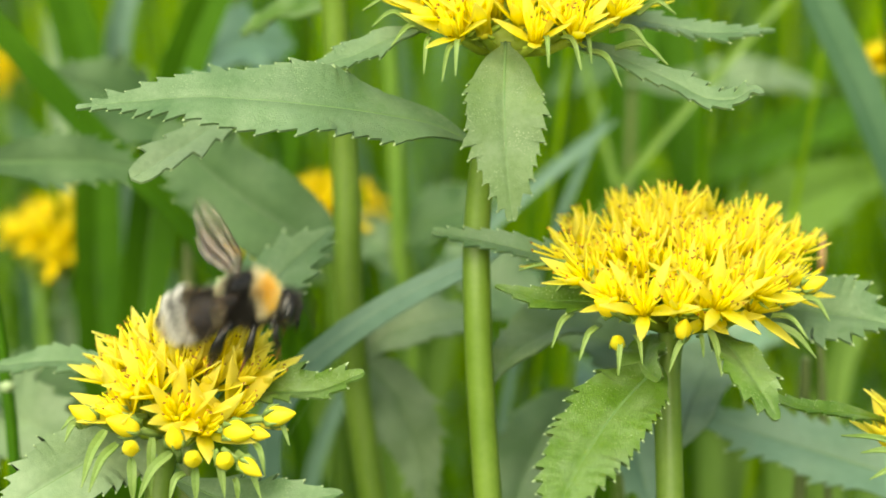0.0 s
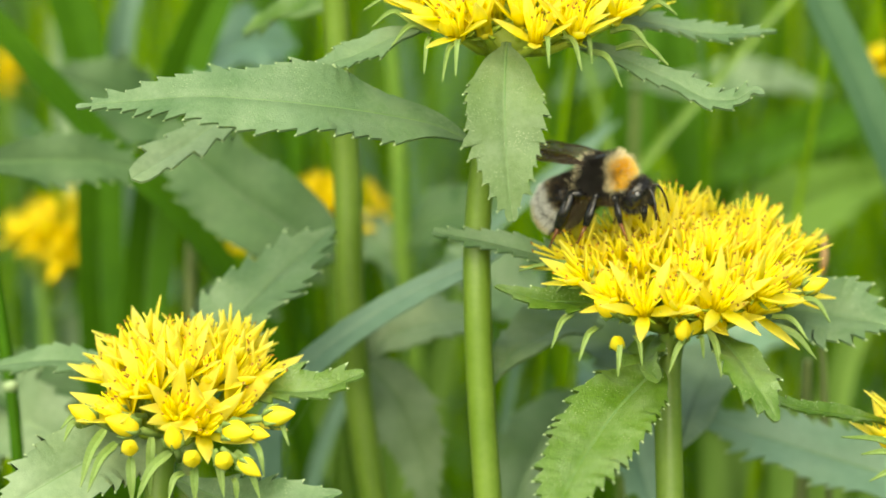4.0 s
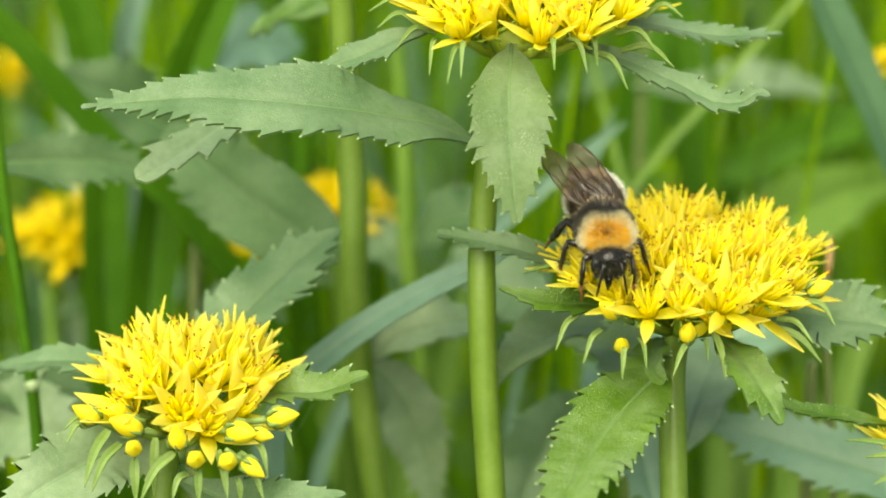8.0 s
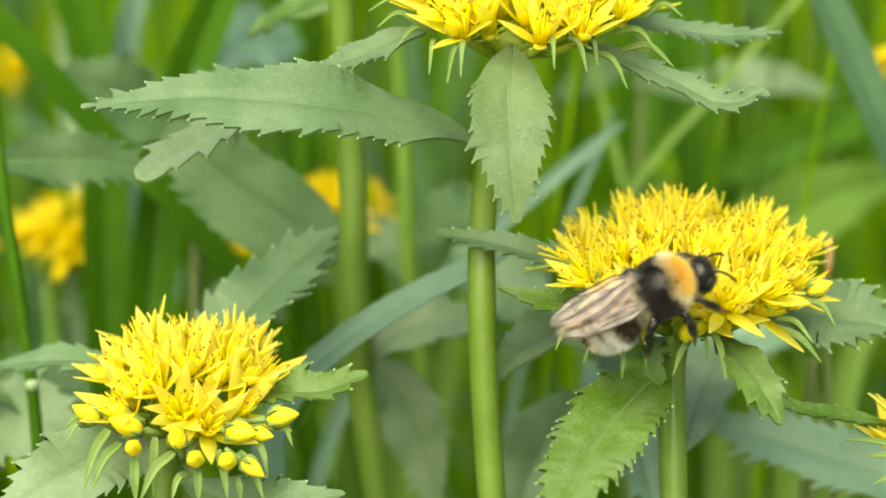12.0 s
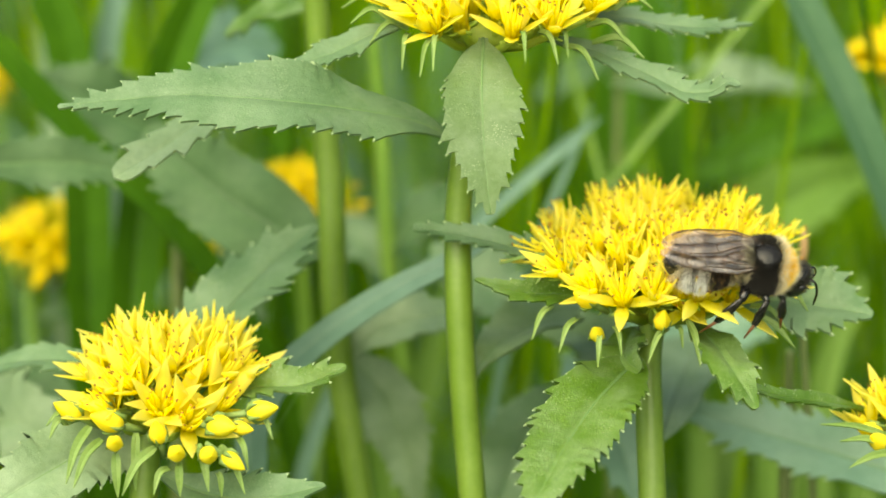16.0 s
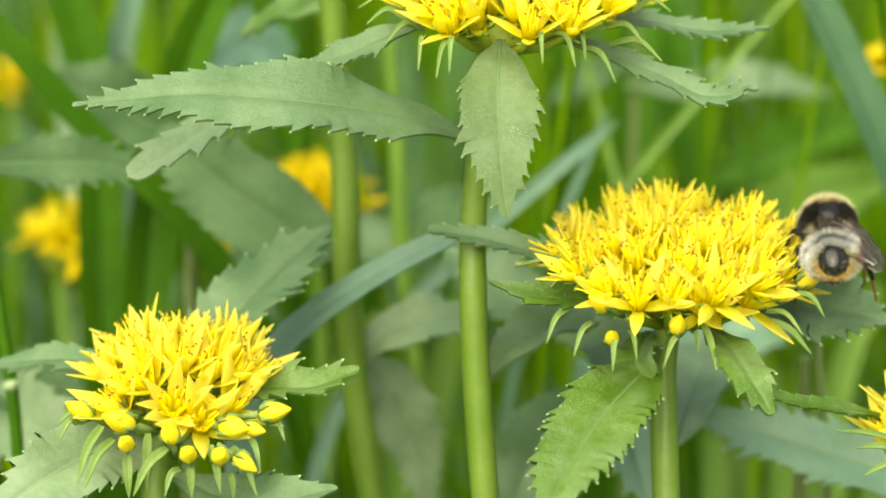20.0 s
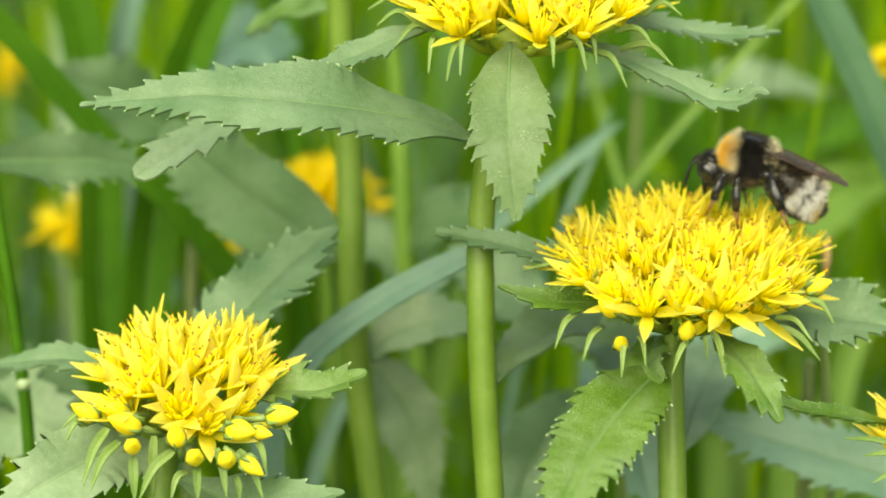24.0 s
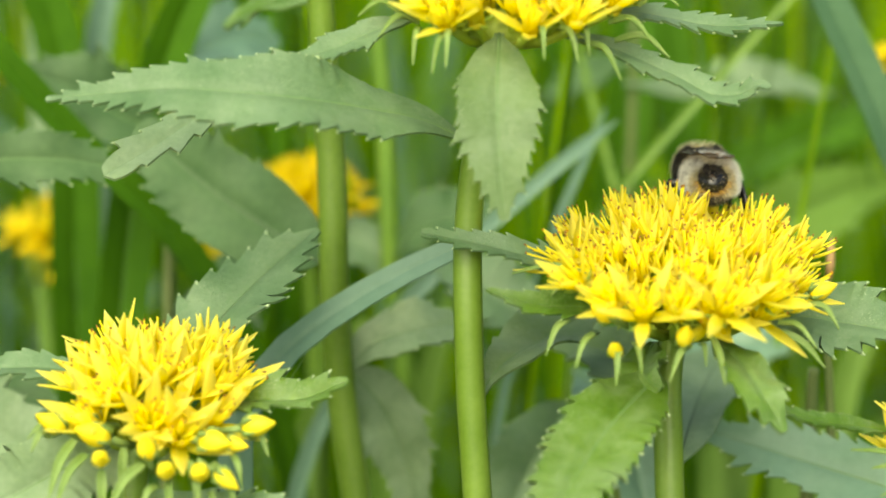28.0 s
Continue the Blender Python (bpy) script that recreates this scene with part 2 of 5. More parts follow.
def curve_through(pts, n):
    """n + 1 points on a smooth curve through the control points."""
    p = [Vector(q) for q in pts]
    if len(p) == 2:
        return [p[0].lerp(p[1], i / n) for i in range(n + 1)]
    gaps = [max(1e-6, (b - a).length) for a, b in zip(p, p[1:])]
    way = [(b - a) / g for a, b, g in zip(p, p[1:], gaps)]
    tan = [way[0]] + [(way[i - 1] * gaps[i] + way[i] * gaps[i - 1]) / (gaps[i] + gaps[i - 1]) for i in range(1, len(p) - 1)] + [way[-1]]
    out, segs = [], len(p) - 1
    for i in range(n + 1):
        u = i / n * segs
        k = min(int(u), segs - 1)
        t, g = u - k, gaps[k]
        out.append(p[k] * (2 * t ** 3 - 3 * t * t + 1) + tan[k] * (g * (t ** 3 - 2 * t * t + t)) + p[k + 1] * (3 * t * t - 2 * t ** 3) + tan[k + 1] * (g * (t ** 3 - t * t)))
    return out


def leaf_mesh(name, mid, width, up, mats, teeth=14, tooth=0.9, fold=0.25, thick=0.35, p=1.15, q=1.0, petiole=1.2, wave=0.6, seed=1, bare=0.3, flip=0.0):
    """A toothed leaf along the midrib points, widest where p and q say; up is the side that its upper face looks to."""
    rng = random.Random(seed)
    if teeth:
        ss = sorted({min(1.0, (k + f) / teeth) for k in range(teeth) for f in (0.0, 0.34, 0.62, 0.84)} | {1.0})
    else:
        ss = [i / 64 for i in range(65)] if name == "blade" else [i / 20 for i in range(21)]
    raw = curve_through(mid, 240)
    run = [0.0]
    for a, b in zip(raw, raw[1:]):
        run.append(run[-1] + (b - a).length)
    line, k = [], 0
    for i in range(181):
        want = run[-1] * i / 180
        while k < 239 and run[k + 1] < want:
            k += 1
        line.append(raw[k].lerp(raw[k + 1], min(1.0, (want - run[k]) / max(1e-6, run[k + 1] - run[k]))))
    peak = p / (p + q)
    top = peak ** p * (1 - peak) ** q
    cols = [-1, -0.72, -0.4, -0.1, 0, 0.1, 0.4, 0.72, 1]
    rows, norms, tips = [], [], []
    ph1, ph2 = rng.uniform(0, 6), rng.uniform(0, 6)
    jit = [rng.choice((0.3, 0.6, 0.9, 1.2, 1.5)) * rng.uniform(0.8, 1.2) for _ in range(2 * (teeth or 1) + 4)]
    for s in ss:
        i = min(int(s * 180), 179)
        c = line[i].lerp(line[i + 1], s * 180 - i)
        t = (line[min(i + 1, 180)] - line[max(i - 1, 0)]).normalized()
        u0 = Vector(up)
        side = t.cross(u0).normalized()
        nor = side.cross(t).normalized()
        if flip:
            rot = Matrix.Rotation(radians(flip) * s, 3, t)
            side, nor = rot @ side, rot @ nor
        h = max(width / 2 * (s ** p * (1 - s) ** q) / top, petiole / 2 * (1 - s) ** 0.4, 0.06)
        k = min(int(s * teeth + 1e-6), teeth - 1) if teeth else 0
        f = s * teeth - k if teeth else 0
        gate = min(1, max(0, (s - bare) / 0.12)) * min(1, (1 - s) / 0.06 + 0.15)
        row = []
        for cidx, cu in enumerate(cols):
            edge = abs(cu) == 1
            sd = 0 if cu < 0 else 1
            out = h * abs(cu)
            fwd = 0
            if edge and teeth:
                am = tooth * jit[2 * k + sd] * gate
                bump_ = {34: 0.30, 62: 0.62, 84: 1.0}.get(round(f * 100), 0.0)
                out += am * bump_
                fwd = am * (0.55 if bump_ == 1.0 else 0.1) * bump_
                if bump_ == 1.0 and gate > 0.5:
                    tips.append((len(rows), cidx))
            wv = wave * h * 0.25 * abs(cu) ** 2 * (math.sin(s * 17 + ph1) if cu < 0 else math.sin(s * 15 + ph2)) * min(1, s * 4)
            z = fold * h * abs(cu) + wv - (0.12 * h * 0.5 if cu == 0 else 0)
            row.append(c + side * (out if cu > 0 else -out) + nor * z + t * fwd)
        rows.append(row)
        norms.append(nor)
    g = Geo()
    nc = len(cols)
    vs = [v + norms[r] * thick / 2 for r, row in enumerate(rows) for v in row] + [v - norms[r] * thick / 2 for r, row in enumerate(rows) for v in row]
    off = len(rows) * nc
    fs = []
    for r in range(len(rows) - 1):
        for c in range(nc - 1):
            a = r * nc + c
            fs.append((a, a + 1, a + nc + 1, a + nc))
            fs.append((off + a, off + a + nc, off + a + nc + 1, off + a + 1))
    g.add(vs, fs, 0)
    for c, turned in ((0, False), (nc - 1, True)):
        rim = [vs[r * nc + c] for r in range(len(rows))] + [vs[off + r * nc + c] for r in range(len(rows))]
        k = len(rows)
        g.add(rim, [((r, k + r, k + r + 1, r + 1) if turned else (r, r + 1, k + r + 1, k + r)) for r in range(k - 1)], 0)
    if teeth and len(mats) > 1:
        br = min(max(0.11, tooth * 0.16), 0.028 * width + 0.03)
        for r, c in tips:
            v = rows[r][c]
            k = br * rng.uniform(0.7, 1.15)
            inner = rows[r][1 if c == 0 else nc - 2]
            ahead = (rows[min(r + 1, len(rows) - 1)][4] - rows[r][4]).normalized()
            away = (v - inner).normalized()
            g.tube([v - away * k * 2.6, v - away * k, v + ahead * k * 0.7, v + ahead * k * 2.0 + away * k * 0.3], [k * 0.7, k * 1.05, k, k * 0.35], 6, slot=1)
    rib = Geo()
    mids = [rows[r][4] + norms[r] * thick * 0.42 for r in range(0, len(rows), max(1, len(rows) // 16))]
    rib.tube(mids, [max(0.07, 0.26 * (1 - i / len(mids))) * min(1.0, width / 7) for i in range(len(mids))], 6)
    return g.mesh(name, mats[:2]), rib.mesh("midrib", [mats[2] if len(mats) > 2 else RIB])


def stem_part(parent, pts, r0, r1, mat=None, name="stem", n=12, steps=70):
    """A tapered stem through the points, which run downwards; it goes on into the ground."""
    pts = [Vector(p) for p in pts]
    end = pts[-1]
    d = (pts[-1] - pts[-2]).normalized()
    if end.z > 5:
        foot = Vector((end.x + d.x / max(0.3, -d.z) * end.z * 0.25, end.y + d.y / max(0.3, -d.z) * end.z * 0.2 + 8, -6))
        pts += [end.lerp(foot, 0.45) + Vector((0, 4, 0)), foot]
    line = curve_through(pts, steps)
    rad = [r0 + (r1 - r0) * min(1, i / steps * 2.2) for i in range(steps + 1)]
    g = Geo()
    g.tube(line, rad, n)
    return part(name, g.mesh(name, [mat or STEM]), parent)


# ---- flower pieces ----
def petal_mesh(length=6.0, width=1.75, curl=0.5, mat=None):
    """A pointed, keeled petal that runs along x from its foot."""
    rows = [(0.0, 0.42), (0.15, 0.8), (0.3, 0.98), (0.45, 1.0), (0.62, 0.82), (0.78, 0.54), (0.9, 0.26), (1.0, 0.02)]
    g = Geo()
    top = []
    for s, w in rows:
        z = curl * (1.0 * s * s)
        h = width / 2 * w
        top += [Vector((s * length, -h, z + 0.35 * h)), Vector((s * length, 0, z)), Vector((s * length, h, z + 0.35 * h))]
    vs = top + [v + Vector((0, 0, -0.16)) for v in top]
    n, fs = len(top), []
    for r in range(len(rows) - 1):
        a = r * 3
        for c in (0, 1):
            fs += [(a + c, a + 3 + c, a + 4 + c, a + 1 + c), (n + a + c, n + a + 1 + c, n + a + 4 + c, n + a + 3 + c)]
        fs += [(a, n + a, n + a + 3, a + 3), (a + 2, a + 5, n + a + 5, n + a + 2)]
    g.add(vs, fs)
    return g.mesh("petal", [mat or PETAL])


def floret_mesh(seed, spread, tall=(3.5, 4.7), stamens=10):
    """The heart of a floret: five carpels, a ring of stamens with anthers, five narrow sepals."""
    rng = random.Random(seed)
    g = Geo()
    g.ball((0, 0, 0.1), (1.0, 1.0, 0.7), nu=8, nv=5, slot=2)
    for k in range(5):
        a = 2 * math.pi * (k + 0.5) / 5
        d = Vector((math.cos(a), math.sin(a), 0))
        g.tube([d * 0.35, d * 0.6 + Vector((0, 0, 1.6)), d * 0.95 + Vector((0, 0, 3.0)), d * 1.15 + Vector((0, 0, 3.9))], [0.5, 0.48, 0.26, 0.05], 5, 2)
        g.tube([d * 0.6 + Vector((0, 0, -0.1)), d * 1.6 + Vector((0, 0, 0.2)), d * 2.4 + Vector((0, 0, 0.7))], [0.3, 0.32, 0.04], 4, 3, 0.5)
    for k in range(stamens):
        a = 2 * math.pi * k / stamens + rng.uniform(-0.25, 0.25)
        d = Vector((math.cos(a), math.sin(a), 0))
        reach = 0.8 + spread * rng.uniform(0.6, 1.5)
        h = rng.uniform(*tall)
        top = d * reach + Vector((rng.uniform(-0.2, 0.2), rng.uniform(-0.2, 0.2), h))
        g.tube([d * 0.7, d * (0.75 + 0.2 * reach) + Vector((0, 0, h * 0.5)), top], [0.19, 0.16, 0.10], 5, 0)
        tilt = Matrix.Rotation(rng.uniform(-0.9, 0.9), 3, "X") @ Matrix.Rotation(rng.uniform(-0.9, 0.9), 3, "Y")
        kind = rng.random()
        g.ball(top + Vector((0, 0, 0.12)), (0.11, 0.13, 0.23), tilt, nu=6, nv=5, slot=1 if kind < 0.62 else 4 if kind < 0.8 else 0)
    return g.mesh("floret", [STAMEN, ANTHER, CARPEL, STALK, ANTHER_ORANGE])


def bud_mesh():
    """A closed pointed bud on a short stalk, with a small cup of sepals."""
    g = Geo()
    def ridged(v):
        k = 1 + 0.035 * math.cos(5 * math.atan2(v.y, v.x))
        k *= 1 - 0.62 * max(0, v.z) ** 1.5
        return Vector((v.x * k, v.y * k, v.z * (1.45 if v.z > 0 else 1)))

    g.ball((0, 0, 1.6), (1.2, 1.2, 1.7), nu=20, nv=10, shape=ridged)
    for k in range(5):
        a = 2 * math.pi * k / 5
        d = Vector((math.cos(a), math.sin(a), 0))
        g.tube([d * 0.3 + Vector((0, 0, -0.1)), d * 1.2 + Vector((0, 0, 0.7)), d * 1.4 + Vector((0, 0, 2.0))], [0.34, 0.42, 0.04], 4, 1, 0.5)
    g.tube([(0, 0, 0.2), (0, 0, -1.4), (0, 0.1, -3.0)], [0.5, 0.42, 0.4], 6, 1)
    return g.mesh("bud", [BUD, BRACT])


WIDE_PETALS = [petal_mesh(6.7, 1.95, 0.5), petal_mesh(6.2, 1.85, 0.9), petal_mesh(7.2, 1.9, 0.2)]
SLIM_PETALS = [petal_mesh(5.7, 1.25, 0.5), petal_mesh(5.2, 1.15, 0.8), petal_mesh(6.6, 1.3, 0.2)]
PETALS = [petal_mesh(6.4, 1.7, 0.6), petal_mesh(5.8, 1.55, 1.0), petal_mesh(7.0, 1.65, 0.1)]
SHADED_PETALS = [petal_mesh(6.2, 2.2, 0.6, PETAL_SHADED), petal_mesh(5.8, 2.1, 1.0, PETAL_SHADED), petal_mesh(6.6, 2.2, 0.1, PETAL_SHADED)]
FLORETS = [floret_mesh(3, 0.55), floret_mesh(8, 0.8), floret_mesh(12, 0.4)]
TALL_FLORETS = [floret_mesh(4, 0.6, (4.3, 5.6)), floret_mesh(9, 0.85, (4.2, 5.4)), floret_mesh(13, 0.45, (4.4, 5.8))]
LONG_FLORETS = [floret_mesh(24, 0.9, (3.8, 5.9), 11), floret_mesh(29, 1.2, (3.4, 5.6), 10), floret_mesh(33, 0.6, (4.2, 6.4), 11)]
BUD_MESH = bud_mesh()


def frame_to(axis, spin=0.0):
    """A turn that lays local z along the axis."""
    return Vector(axis).to_track_quat("Z", "Y").to_matrix().to_4x4() @ Matrix.Rotation(spin, 4, "Z")


def plant(name, foot, label, category, group=""):
    ob = thing(name, label, category, group)
    ob.location = Vector(foot) / 1000
    return ob


def place(name, data, owner, m=None, label=""):
    """A part of a plant, given in the place's own space."""
    ob = part(name, data, owner, label)
    ob.matrix_basis = Matrix.Translation(-owner.location) @ (m or Matrix())
    return ob


def add_leaf(owner, mid, width, up=(0, -0.4, 0.9), mats=None, name="leaf", label="", **kw):
    body, rib = leaf_mesh(name, mid, width, up, mats or [LEAF, BEAD], **kw)
    ob = place(name, body, owner, None, label)
    part("midrib", rib, ob)
    return ob


def add_stem(owner, pts, r0, r1, mat=None, **kw):
    ob = stem_part(owner, pts, r0, r1, mat, **kw)
    ob.matrix_basis = Matrix.Translation(-owner.location)
    return ob


def add_bud(owner, at, axis, size=1.0):
    m = Matrix.Translation((Vector(at) - Vector(axis).normalized() * 1.6 * size) / 1000) @ frame_to(axis, 1.0) @ Matrix.Scale(size * 0.84, 4)
    return place("bud", BUD_MESH, owner, m)


def add_floret(owner, at, axis, opening, size, kinds, hearts, rng):
    """One star floret: its heart and five petals that rise by the opening, in degrees."""
    m = Matrix.Translation(Vector(at) / 1000) @ frame_to(axis, rng.uniform(0, 6.28)) @ Matrix.Scale(size, 4)
    heart = place("floret", hearts[rng.randrange(3)], owner, m)
    pm = kinds[rng.randrange(3)]
    for k in range(5):
        pt = part("petal", pm, heart)
        pt.matrix_basis = Matrix.Rotation(2 * math.pi * k / 5 + rng.uniform(-0.12, 0.12), 4, "Z") @ Matrix.Rotation(-radians(opening + rng.uniform(-9, 9)), 4, "Y") @ Matrix.Translation((0.0006, 0, 0))


def flower_head(owner, centre, radius, count, axis=(0, 0, 1), dome=0.25, seed=1, squash=1.0, lift=(22, 60), size=1.0, neck=None, rim=0.75, petals=None, hearts=None, uneven=0.9):
    """A flat-topped cluster of star florets over branching stalks."""
    rng = random.Random(seed)
    ax = Vector(axis).normalized()
    ex = Vector((1, 0, 0)) - ax * ax.x
    ex.normalize()
    ey = ax.cross(ex)
    c = Vector(centre)
    root = Vector(neck) if neck else c - ax * radius * 0.85
    for i in range(count):
        rr = math.sqrt((i + 0.4) / count)
        th = i * 2.39996 + rng.uniform(-0.15, 0.15)
        out = ex * math.cos(th) + ey * math.sin(th) * squash
        pos = c + out * (radius * rr) - ax * (dome * radius * rr * rr) + ax * rng.uniform(-uneven, uneven)
        tip = (ax + out * (0.1 + rim * rr ** 2.2) + Vector((rng.uniform(-0.12, 0.12), rng.uniform(-0.12, 0.12), 0))).normalized()
        open_ = lift[0] + (lift[1] - lift[0]) * (1 - rr) + rng.uniform(-12, 12) * max(1, uneven)
        kinds = (petals or PETALS) if rr < 0.84 else PETALS if petals is SLIM_PETALS else petals or PETALS
        add_floret(owner, pos, tip, open_, size * rng.uniform(0.88, 1.1), kinds, hearts or FLORETS, rng)
        mid = root.lerp(pos, 0.55) - ax * 0.6 + out * 0.8
        stalk = Geo()
        stalk.tube([root, mid, pos - tip * 0.2], [0.8, 0.55, 0.5], 6)
        place("flower_stalk", stalk.mesh("flower_stalk", [STALK]), owner)


def add_bract(owner, a, b, width=1.5, sag=1.2, up=(0, -0.8, 0.6), mats=None, curl=0.0):
    """A narrow fleshy bract from under the head."""
    a, b = Vector(a), Vector(b)
    b = a.lerp(b, 0.97)
    d = b - a
    mid = a.lerp(b, 0.5) + Vector((0, 0, sag))
    pts = [a, mid, b] + ([b + Vector((d.x * 0.12, -0.6, curl))] if curl else [])
    return place("bract", leaf_mesh("bract", pts, width * 0.44, up, mats or [BRACT], teeth=0, fold=0.45, thick=0.28, p=0.3, q=0.8, petiole=0.6, wave=0.1)[0], owner)


def blade(owner_label, pts, width, mat, up=(0, -0.7, 0.6), name="grass_plant", flip=0.0, group="grass blades", fold=0.35, q=0.1):
    """One long grass blade that rises from the ground through the points."""
    pts = [Vector(p) for p in pts]
    lo = pts[0]
    foot = Vector((lo.x + (lo.x - pts[1].x) * 0.4, lo.y + 15, -3))
    ob = plant(name, (foot.x, foot.y, 0), owner_label, "grass", group)
    line = [foot, foot.lerp(lo, 0.55) + Vector((0, 3, 0))] + pts
    body, rib = leaf_mesh("blade", line, width, up, [mat], teeth=0, fold=fold, thick=0.3, p=0.12, q=q, petiole=width * 0.5, wave=0.15, flip=flip)
    place("blade", body, ob)
    place("midrib", rib, ob)
    return ob


# ---- the plant whose head the visitor walks on ----
right_plant = plant("stonecrop_plant", (28.6, -4.1, 328.1), "yellow stonecrop with a wide flat flower head and toothed leaves", "flower", "stonecrops")
right_plant.location.z = 0
add_stem(right_plant, [(29.1, 7.6, 347.7), (28.2, 4.3, 344.1), (28.0, -0.1, 336.9), (28.1, -3.7, 329.1)], 1.7, 1.75)
flower_head(right_plant, (30.6, 10.1, 355.7), 13.7, 60, axis=(0.03, -0.05, 1), dome=0.20, seed=7, rim=0.8, hearts=LONG_FLORETS, petals=SLIM_PETALS, lift=(44, 58), uneven=1.9, neck=(29.1, 7.2, 346.7))
front_rng = random.Random(15)
for at, axis, opening, s in (((24.2, -6.5, 353.8), (-0.1, -0.6, 0.8), 34, 1.0), ((21.0, -5, 354.7), (-0.5, -0.6, 0.65), 46, 0.9), ((27.9, -7, 354.2), (0.1, -0.6, 0.8), 48, 0.9), ((32.8, -6.5, 354.4), (0.2, -0.6, 0.8), 36, 1.0), ((37.6, -4, 355.0), (0.5, -0.6, 0.7), 40, 0.95), ((17.5, -3, 356.5), (-0.7, -0.4, 0.7), 55, 0.9)):
    add_floret(right_plant, at, axis, opening, s, PETALS, LONG_FLORETS, front_rng)
for at, axis, s in (((28.7, -7.8, 352.3), (0.1, -0.6, 0.9), 1.2), ((21.0, -7.3, 350.5), (-0.1, -0.7, 0.7), 1.05), ((19.5, -6.9, 354.8), (-0.7, -0.5, 0.6), 1.3), ((19.6, -4.2, 356.9), (-0.1, -0.35, 1), 1.45),
                 ((15.9, 0.8, 356.1), (-0.3, -0.3, 1), 1.4), ((45.7, 3.3, 354.0), (0.9, -0.3, 0.5), 1.2), ((42.0, -1.0, 353.6), (0.8, -0.5, 0.4), 1.05)):
    add_bud(right_plant, at, axis, s * 0.84)
for a, b, w in (((18.6, -5.8, 351.8), (16.3, -9.9, 349.0), 1.6), ((21.4, -7.3, 350.4), (20.9, -10.4, 347.3), 1.5), ((23.2, -6.1, 350.8), (23.7, -11.0, 348.9), 1.5), ((29.5, -6.2, 350.6), (26.8, -10.3, 347.6), 1.7),
                ((32.0, -5.0, 351.1), (33.1, -10.5, 347.1), 1.9), ((30.9, -4.3, 350.0), (31.3, -7.0, 348.3), 1.3), ((39.9, -2.6, 352.0), (43.7, -7.3, 350.5), 1.5), ((39.3, -1.0, 350.4), (45.3, -4.2, 347.0), 2.0),
                ((43.8, 1.8, 352.7), (47.0, -1.9, 350.9), 1.5), ((19.0, 4.7, 355.1), (9.4, 2.0, 356.4), 1.6), ((15.9, -2.5, 352.4), (13.2, -6.6, 349.4), 1.7), ((17.0, 0.6, 355.2), (13.9, -1.6, 354.9), 1.3)):
    add_bract(right_plant, a, b, w)
add_leaf(right_plant, [(26.6, 0, 344.6), (20.1, -12, 343.0), (16.0, -20, 340.4), (12.2, -28, 336.7)], 9.3, (-0.15, -0.75, 0.65), [LEAF_FRESH, BEAD], teeth=20, tooth=0.75, seed=3, bare=0.1, p=0.6, q=0.7, fold=0.16, wave=0.45)
add_leaf(right_plant, [(32.4, 1, 349.5), (35.1, -6, 348.5), (37.1, -12.5, 346.7), (39.1, -15.5, 343.7)], 5.8, (0.35, -0.7, 0.65), [LEAF_FRESH, BEAD], teeth=11, tooth=0.65, seed=4, bare=0.25, fold=0.12)
add_leaf(right_plant, [(24.1, 7.8, 351.7), (14.4, 9.0, 355.3), (6.7, 8.7, 357.6), (-0.8, 8.2, 359.3)], 3.3, (0, -0.5, 0.9), [LEAF, BEAD], teeth=13, tooth=0.75, seed=5, fold=0.45, p=0.5, q=0.7)
add_leaf(right_plant, [(25.4, 5.1, 349.7), (18.1, -0.2, 353.0), (11.9, -2.0, 354.0), (6.6, -3.3, 356.2)], 3.0, (0, -0.7, 0.7), [LEAF_FRESH, BEAD], teeth=10, tooth=0.45, seed=6, fold=0.6)
add_leaf(right_plant, [(36.4, 10.7, 347.7), (43.8, 12.8, 347.6), (50.6, 10.6, 347.3), (56.6, 8.3, 346.7)], 10.5, (0.1, -0.5, 0.85), [LEAF, BEAD], teeth=14, tooth=1.1, seed=7, bare=0.35)
add_leaf(right_plant, [(26.6, 6.1, 346.4), (25.2, 1.7, 345.8), (24.9, -1.7, 345.2), (26.5, -4.0, 344.3)], 5.5, (-0.3, -0.8, 0.5), [LEAF_FRESH, BEAD], teeth=6, tooth=0.4, seed=8)
add_leaf(right_plant, [(30.6, 12, 328.8), (34.5, 30, 329.1), (38.4, 44, 329.2), (42.7, 54, 328.5)], 9.0, (-0.1, -0.5, 0.85), [LEAF_PALE, BEAD, RIB_DARK], teeth=12, tooth=0.5, seed=9, p=0.6, q=0.5)
add_leaf(right_plant, [(28.9, 5.8, 339.0), (25.5, 25.8, 336.0), (21.4, 38.0, 334.6), (15.1, 45.9, 332.9)], 7.5, (-0.1, -0.65, 0.75), [LEAF_SUN, BEAD], teeth=11, tooth=0.9, seed=12)

